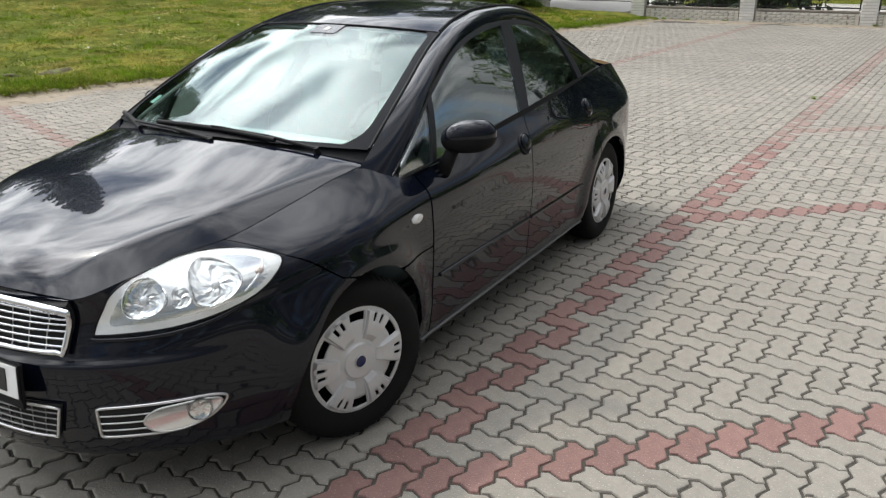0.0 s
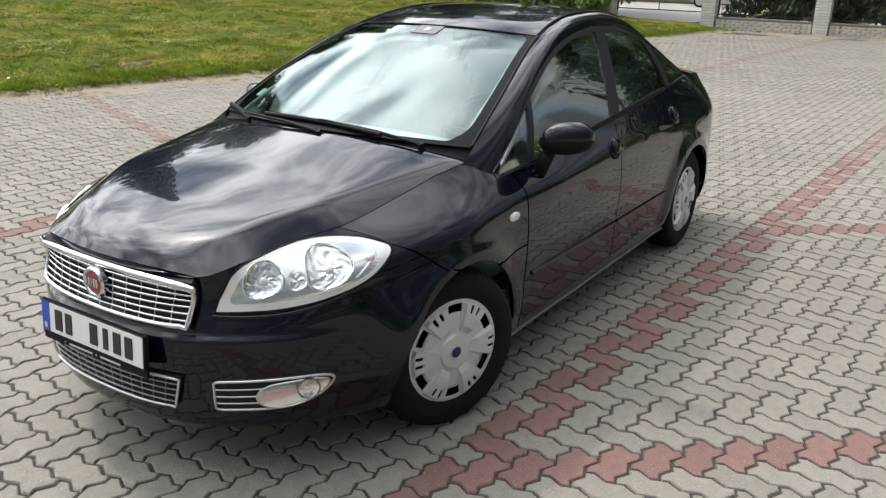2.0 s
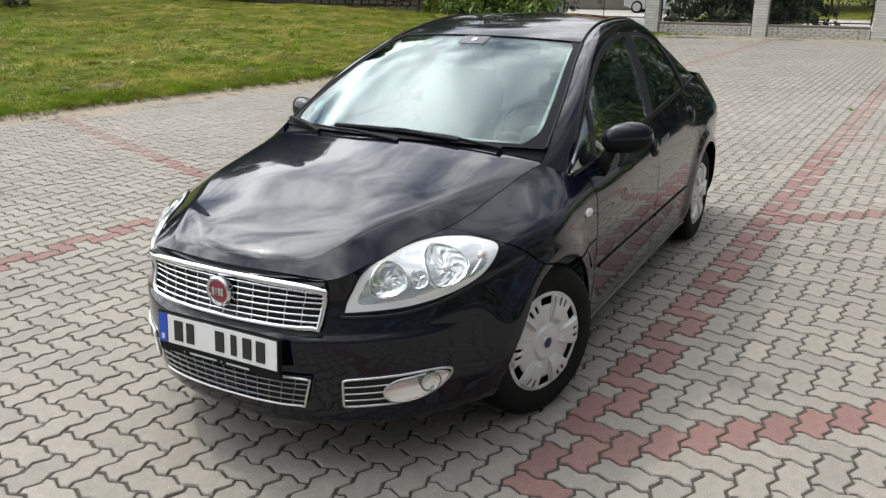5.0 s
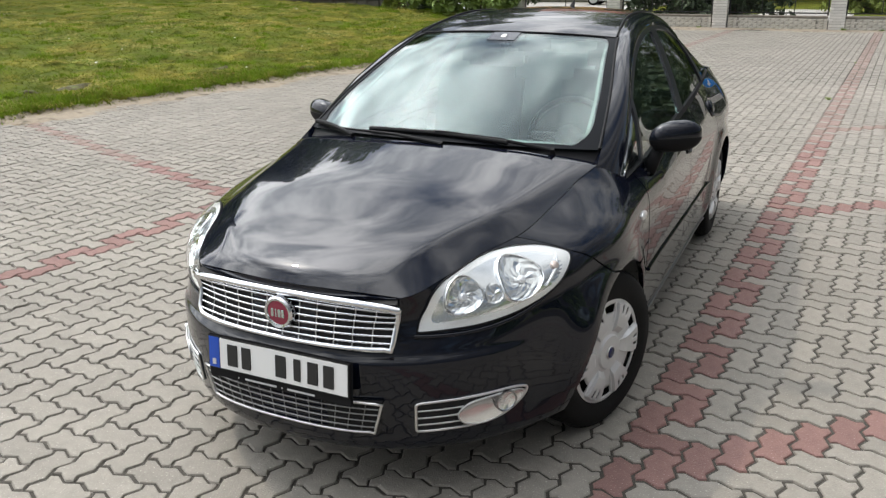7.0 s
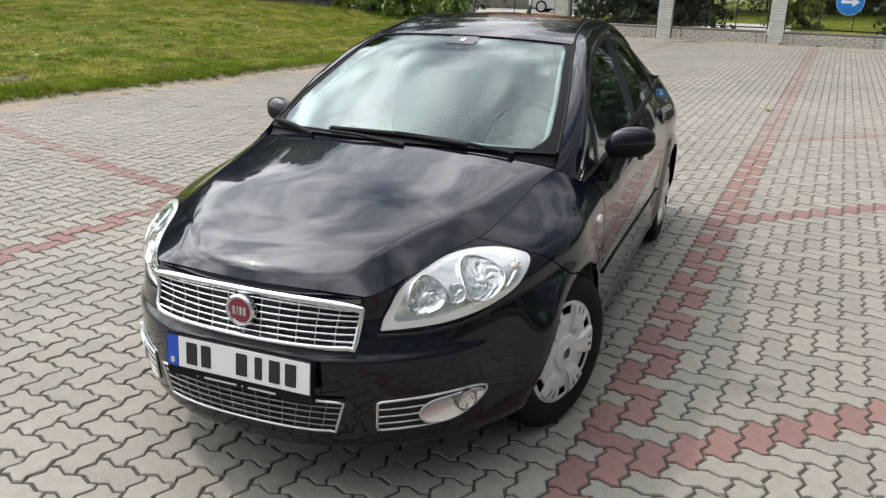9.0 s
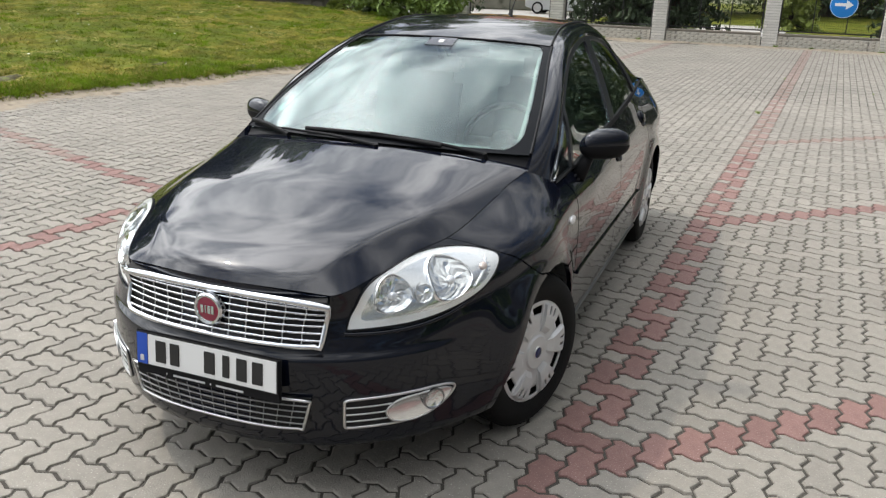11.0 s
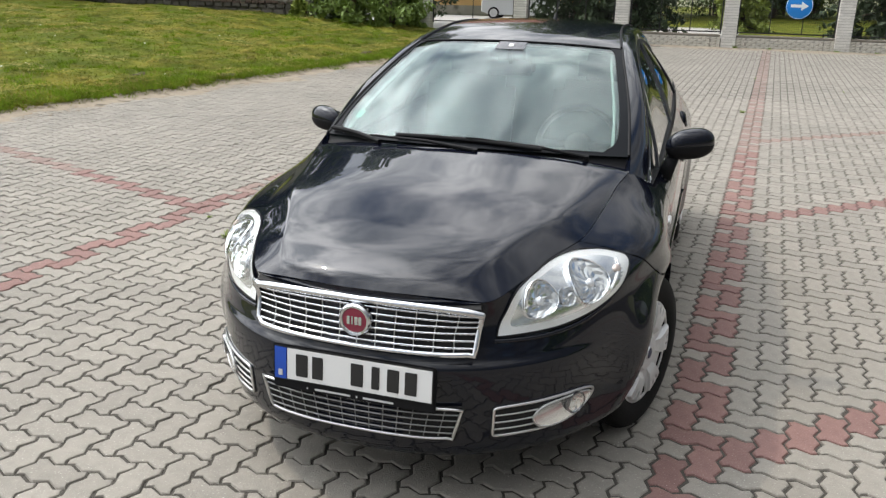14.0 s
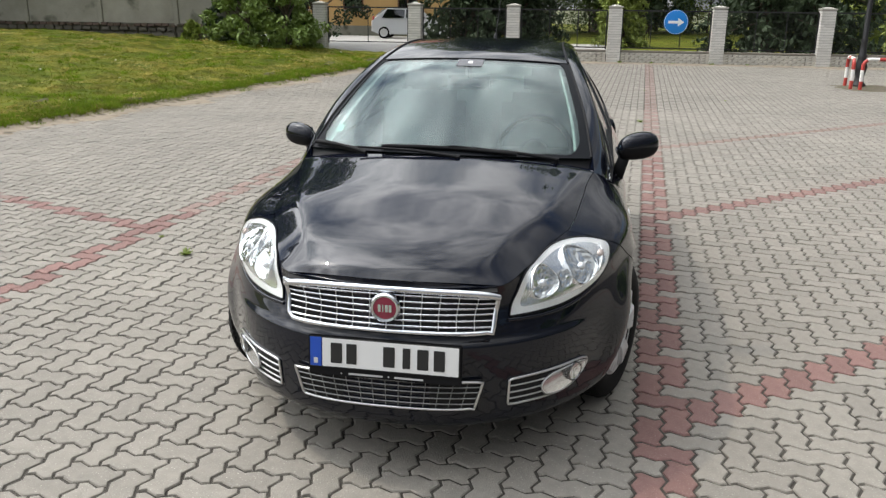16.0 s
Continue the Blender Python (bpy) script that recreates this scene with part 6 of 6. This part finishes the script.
# silver hatchback in front of the house
def hatchback(m):
    c = thing("parked_car", m, "silver hatchback parked in front of the house", "car")
    prof = [(-1.95, 0.30), (-2.0, 0.60), (-1.88, 0.86), (-1.1, 1.00), (-0.55, 1.42), (0.2, 1.52), (1.2, 1.46), (1.75, 1.05), (1.95, 0.85), (1.96, 0.35), (1.6, 0.22), (-1.6, 0.22)]
    rows = []
    for t in np.linspace(-1, 1, 13):
        k = 1 - 0.06 * abs(t) ** 4
        rows.append([(t * (0.86 if z < 0.95 else 0.86 - 0.34 * (z - 0.95)), y * k, z * (1 - 0.02 * t * t)) for y, z in prof])
    P = np.array(rows)
    n = len(prof)
    v = P.reshape(-1, 3)
    f = [(i * n + j, i * n + (j + 1) % n, (i + 1) * n + (j + 1) % n, (i + 1) * n + j) for i in range(12) for j in range(n)]
    f += [tuple(range(n)), tuple(range(12 * n, 13 * n))[::-1]]
    ob = mesh_ob("body", v, f, M_SILVER_CAR, c)
    ob.data.set_sharp_from_angle(angle=radians(40))
    for s in (1, -1):
        for y0, y1, t0, t1 in ((-0.85, 0.15, -0.40, 0.15), (0.22, 1.35, 0.22, 1.10)):
            mesh_ob("side_window", [(s * 0.862, y0, 1.0), (s * 0.862, y1, 1.0), (s * 0.71, t1, 1.42), (s * 0.71, t0, 1.40)], [(0, 1, 2, 3)], G_PANE, c, "", False)
            # near-black sheet added behind the pane in place of the unlit cabin
            mesh_ob("cabin_shade_sheet", [(s * 0.858, y0, 1.0), (s * 0.858, y1, 1.0), (s * 0.706, t1, 1.42), (s * 0.706, t0, 1.40)], [(0, 1, 2, 3)], M_DARK, c, "", False)
        for y in (-1.25, 1.25):
            w = new("wheel")
            w.parent = c
            w.matrix_local = Matrix.Translation((s * 0.74, y, 0.29)) @ Matrix.Diagonal((s, 1, 1, 1))
            vv, ff = lathe([(0.16, -0.08), (0.27, -0.08), (0.29, -0.05), (0.29, 0.10), (0.27, 0.13), (0.20, 0.135)], 28, "x")
            mesh_ob("tyre", vv, ff, M_RUBBER, w)
            vv, ff = lathe([(0.20, 0.135), (0.17, 0.12), (0.08, 0.13), (0.001, 0.135)], 20, "x")
            mesh_ob("rim", vv, ff, M_SILVER, w)
        bm = bmesh.new()
        box(bm, 0.30, 0.10, 0.14, pose(s * 0.62, -1.86, 0.72, 0, 0, s * -18), 0.03)
        part("headlight", bm, M_LAMP_BODY, c, smooth=True)
        bm = bmesh.new()
        box(bm, 0.14, 0.10, 0.34, pose(s * 0.74, 1.80, 0.92), 0.03)
        part("tail_light", bm, M_RW_RED, c, smooth=True)
    for y0, z0, y1, z1 in ((-1.06, 1.04, -0.60, 1.40), (1.30, 1.41, 1.72, 1.09)):
        n_ = 0.012 * (-1 if y0 < 0 else 1)
        mesh_ob("windscreen", [(-0.70, y0 + n_, z0 + 0.01), (0.70, y0 + n_, z0 + 0.01), (0.62, y1 + n_, z1 + 0.01), (-0.62, y1 + n_, z1 + 0.01)], [(0, 1, 2, 3)], G_PANE, c, "", False)


hatchback(pose(-12.9, 41.0, 0, 0, 0, 97))

# ---- blue arrow sign on the fence ----
sign = thing("traffic_sign", FENCE @ Matrix.Translation((1.77, -0.16, 1.225)) @ Matrix.Diagonal((0.89, 1, 0.89, 1)), "round blue traffic sign with a white arrow", "sign")
v, f = lathe([(0.001, -0.012), (0.39, -0.012), (0.40, -0.008), (0.40, 0.006), (0.39, 0.010), (0.001, 0.010)], 48)
turn_up = Matrix(((1, 0, 0, 0), (0, 0, -1, 0), (0, 1, 0, 0), (0, 0, 0, 1)))
mesh_ob("disc", [turn_up @ Vector(p) for p in v], f, M_SIGN, sign, "blue disc")
v, f = lathe([(0.378, 0.0105), (0.378, 0.013), (0.388, 0.013), (0.388, 0.0105)], 48)
mesh_ob("rim_line", [turn_up @ Vector(p) for p in v], f, M_SIGN_W, sign, "white rim")
arrow = [(-0.26, -0.045), (0.06, -0.045), (0.06, -0.14), (0.27, 0.0), (0.06, 0.14), (0.06, 0.045), (-0.26, 0.045)]
mesh_ob("arrow", [(x, -0.014, z) for x, z in arrow] + [(x, -0.009, z) for x, z in arrow], [tuple(range(7)), tuple(range(13, 6, -1))] + [(i, (i + 1) % 7, 7 + (i + 1) % 7, 7 + i) for i in range(7)], M_SIGN_W, sign, "white arrow", False)
bm = bmesh.new()
rod(bm, (0, 0.05, -0.20), (0, 0.05, 0.30), 0.02, seg=12)
box(bm, 0.10, 0.05, 0.05, pose(0, 0.025, 0.12))
part("bracket", bm, M_IRON, sign, "dark bracket")

# ---- lamp post inside red and white hoops ----
lamp = thing("street_lamp", pose(3.37, 19.2, 0), "black cast-iron lamp post with a swollen foot", "lamp post")
v, f = lathe([(0.001, 0.0), (0.15, 0.0), (0.15, 0.05), (0.10, 0.10), (0.085, 0.22), (0.12, 0.34), (0.13, 0.44), (0.095, 0.56), (0.085, 0.62), (0.10, 0.66), (0.07, 0.72), (0.062, 0.95), (0.075, 1.0), (0.058, 1.05), (0.05, 3.9), (0.07, 3.95), (0.04, 4.0), (0.001, 4.05)], 24)
mesh_ob("post", v, f, M_IRON, lamp)
v, f = lathe([(0.05, 4.0), (0.11, 4.1), (0.16, 4.5), (0.20, 4.52), (0.10, 4.66), (0.001, 4.72)], 8)
mesh_ob("lantern", v, f, M_IRON, lamp, "", False)


def hoop(x, y, turn):
    h = thing("barrier_hoop", pose(x, y, 0, 0, 0, turn), "steel hoop barrier painted in red and white bands", "barrier", "barrier hoops")
    path = [(-0.42, 0, -0.05), (-0.42, 0, 0.50)] + [(-0.42 + 0.14 * (1 - math.cos(a)), 0, 0.50 + 0.14 * math.sin(a)) for a in np.linspace(0.2, 1.57, 6)]
    path += [(-p[0], 0, p[2]) for p in path[::-1]]
    P = np.array(path)
    d = np.concatenate([[0], np.cumsum(np.linalg.norm(np.diff(P, axis=0), axis=1))])
    n = 9
    for k in range(n):
        t = np.linspace(d[-1] * k / n, d[-1] * (k + 1) / n, 8)
        tube("band", np.column_stack([np.interp(t, d, P[:, i]) for i in range(3)]), 0.038, M_RW_RED if k % 2 == 0 else M_RW_WHITE, h, "red band" if k % 2 == 0 else "white band")


hoop(3.62, 18.3, 4), hoop(3.08, 18.85, 86), hoop(4.2, 19.0, 88)

M_DIRT = material("dark_dirt", (0.10, 0.082, 0.055), 0.95, vary=0.5, scale=6, bump=0.7, bump_scale=40, spots=((0.07, 0.085, 0.03), 4, 0.55))
# dirt and moss gathered round the lamp post
g_ = np.random.default_rng(44)
v = [(3.62, 18.8, 0.012)]
for k in range(40):
    a = 2 * math.pi * k / 40
    r = 0.80 + 0.30 * noise.noise((math.cos(a) * 2, math.sin(a) * 2, 3)) + g_.uniform(-0.05, 0.05)
    v += [(3.62 + 0.8 * r * math.cos(a), 18.8 + 0.8 * r * math.sin(a), 0.009), (3.62 + 1.05 * r * math.cos(a), 18.8 + 1.05 * r * math.sin(a), 0.002)]
f = []
for k in range(40):
    a, b = 1 + 2 * k, 1 + 2 * ((k + 1) % 40)
    f += [(0, a, b), (a, a + 1, b + 1, b)]
tagged(mesh_ob("soil_patch", v, f, M_DIRT), "dark soil and moss round the lamp post", "soil", kind="structure")


# ---- pavers ----
U, SEAM, ROW0, WAVE, GAP = 0.1115, -1.25, 1.681, 0.013, 0.009


def paver_outline(w, h, wavy=True):
    """Zigzag outline of a paver of w x h cells, from its lower corner."""
    pts = []

    def run(x, y, dx, dy, back):
        for t, o in ((0, 0), (0.25, 1), (0.75, -1)):
            if back:
                t, o = (1 - t if t else 1.0), (-o if t else 0)
                o = {1.0: 0, 0.75: -1, 0.25: 1}[t]
            px, py = x + dx * t * U, y + dy * t * U
            pts.append((px, py + o * WAVE) if dx else (px - o * WAVE, py))
    if not wavy:
        return [(0, 0), (w * U, 0), (w * U, h * U), (0, h * U)]
    for i in range(w):
        run(i * U, 0, 1, 0, False)
    for j in range(h):
        run(w * U, j * U, 0, 1, False)
    for i in reversed(range(w)):
        run(i * U, h * U, 1, 0, True)
    for j in reversed(range(h)):
        run(0, j * U, 0, 1, True)
    return pts


def paver_template(w, h, wavy=True):
    o = np.array(paver_outline(w, h, wavy))
    c = np.array((w * U / 2, h * U / 2))
    size = np.array((w * U, h * U))
    rings = []
    for inset, z in ((GAP / 2, -0.009), (GAP / 2 + 0.003, -0.002), (GAP / 2 + 0.008, 0.0)) if wavy else ((GAP / 2 + 0.0025, -0.009), (GAP / 2 + 0.006, 0.0)):
        p = c + (o - c) * (size - 2 * inset) / size
        rings.append(np.column_stack([p, np.full(len(p), z)]))
    n = len(o)
    v = np.concatenate(rings)
    f = [tuple(range((len(rings) - 1) * n, len(rings) * n))]
    for k in range(len(rings) - 1):
        f += [(k * n + i, k * n + (i + 1) % n, (k + 1) * n + (i + 1) % n, (k + 1) * n + i) for i in range(n)]
    return v, f


TEMPLATES = {(w, h, z): paver_template(w, h, z) for w, h in ((2, 1), (1, 2), (1, 1)) for z in (True, False)}


def paver_list():
    """Every paver: x, y, cells wide, cells high, red."""
    rng = random.Random(5)
    out = []
    for j in range(-70, 232):
        y = ROW0 + j * U
        for i in range(-84, 84):
            x = SEAM + i * U
            d = (i - j) % 4
            limit = edge_x(min(max(y, -12), 25)) - 0.15
            if x < limit or y > 25.4 + 0.277 * (x + 2.15) - 0.3:
                continue
            if d == 0:
                w, h = 2, 1
                if i == -1:
                    w = 1
            elif d == 1:
                if i != 0:
                    continue
                w, h = 1, 1
            elif d == 3:
                w, h = 1, 2
            else:
                continue
            red = False
            if i >= 0:
                red = (i in (0, 1) and h == 2) or (i == 0 and w == 2) or (h == 2 and i - j + 1 in (32, 0, -32, -64))
            else:
                red = (i in (-33, -32) and h == 2) or (i == -33 and w == 2)
                if i < -33 and not red:
                    red = (h == 2 and i + 3 * j == 31) or (w == 2 and i + 2 + 3 * (j - 1) == 31)
            out.append((x, y, w, h, red))
    return out


def lay():
    rng = np.random.default_rng(3)
    shared = {}
    single, bulk = [], {0: [[], [], 0], 1: [[], [], 0], 2: [[], [], 0]}
    for x, y, w, h, red in paver_list():
        near_by = -1.26 <= x < 0.35 and 0.95 < y < 5.4
        if near_by and len(single) < 300:
            single.append((x, y, w, h, red))
            continue
        far = y > 13 or y < -2.5
        v, f = TEMPLATES[(w, h, not far)]
        lift = rng.normal(0, 0.0012)
        tilt = rng.normal(0, 0.006, 2)
        vv = v.copy()
        vv[:, 2] += lift + (v[:, 0] - w * U / 2) * tilt[0] + (v[:, 1] - h * U / 2) * tilt[1]
        vv += (x, y, 0)
        b = bulk[0 if not red else 2 if (y > 9.0 + 0.5 * x if x > -3 else y > 4.6) else 1]
        b[1] += [tuple(b[2] + k for k in q) for q in f]
        b[0].append(vv)
        b[2] += len(vv)
    for red, (vs, fs, n) in bulk.items():
        V = np.concatenate(vs)
        me = bpy.data.meshes.new("paver_field")
        me.from_pydata(V.tolist(), [], fs)
        me.materials.append((M_PAVERS, M_PAVERS_RED, M_PAVERS_WORN_GLARE)[red])
        ob = new(("grey_paver_field", "red_paver_field", "worn_paver_field")[red], me)
        ob.parent = pavement
        ob["kind"] = "stuff"
    for x, y, w, h, red in single:
        key = (w, h, red)
        if key not in shared:
            v, f = TEMPLATES[(w, h, True)]
            me = bpy.data.meshes.new("paver")
            me.from_pydata(v.tolist(), [], f)
            me.materials.append(M_PAVER_RED if red else M_PAVER)
            shared[key] = me
        ob = new("paver", shared[key])
        ob.parent = pavement
        ob.matrix_local = Matrix.Translation((x, y, float(rng.normal(0, 0.001)))) @ Euler(rng.normal(0, 0.005, 2).tolist() + [0]).to_matrix().to_4x4()


lay()
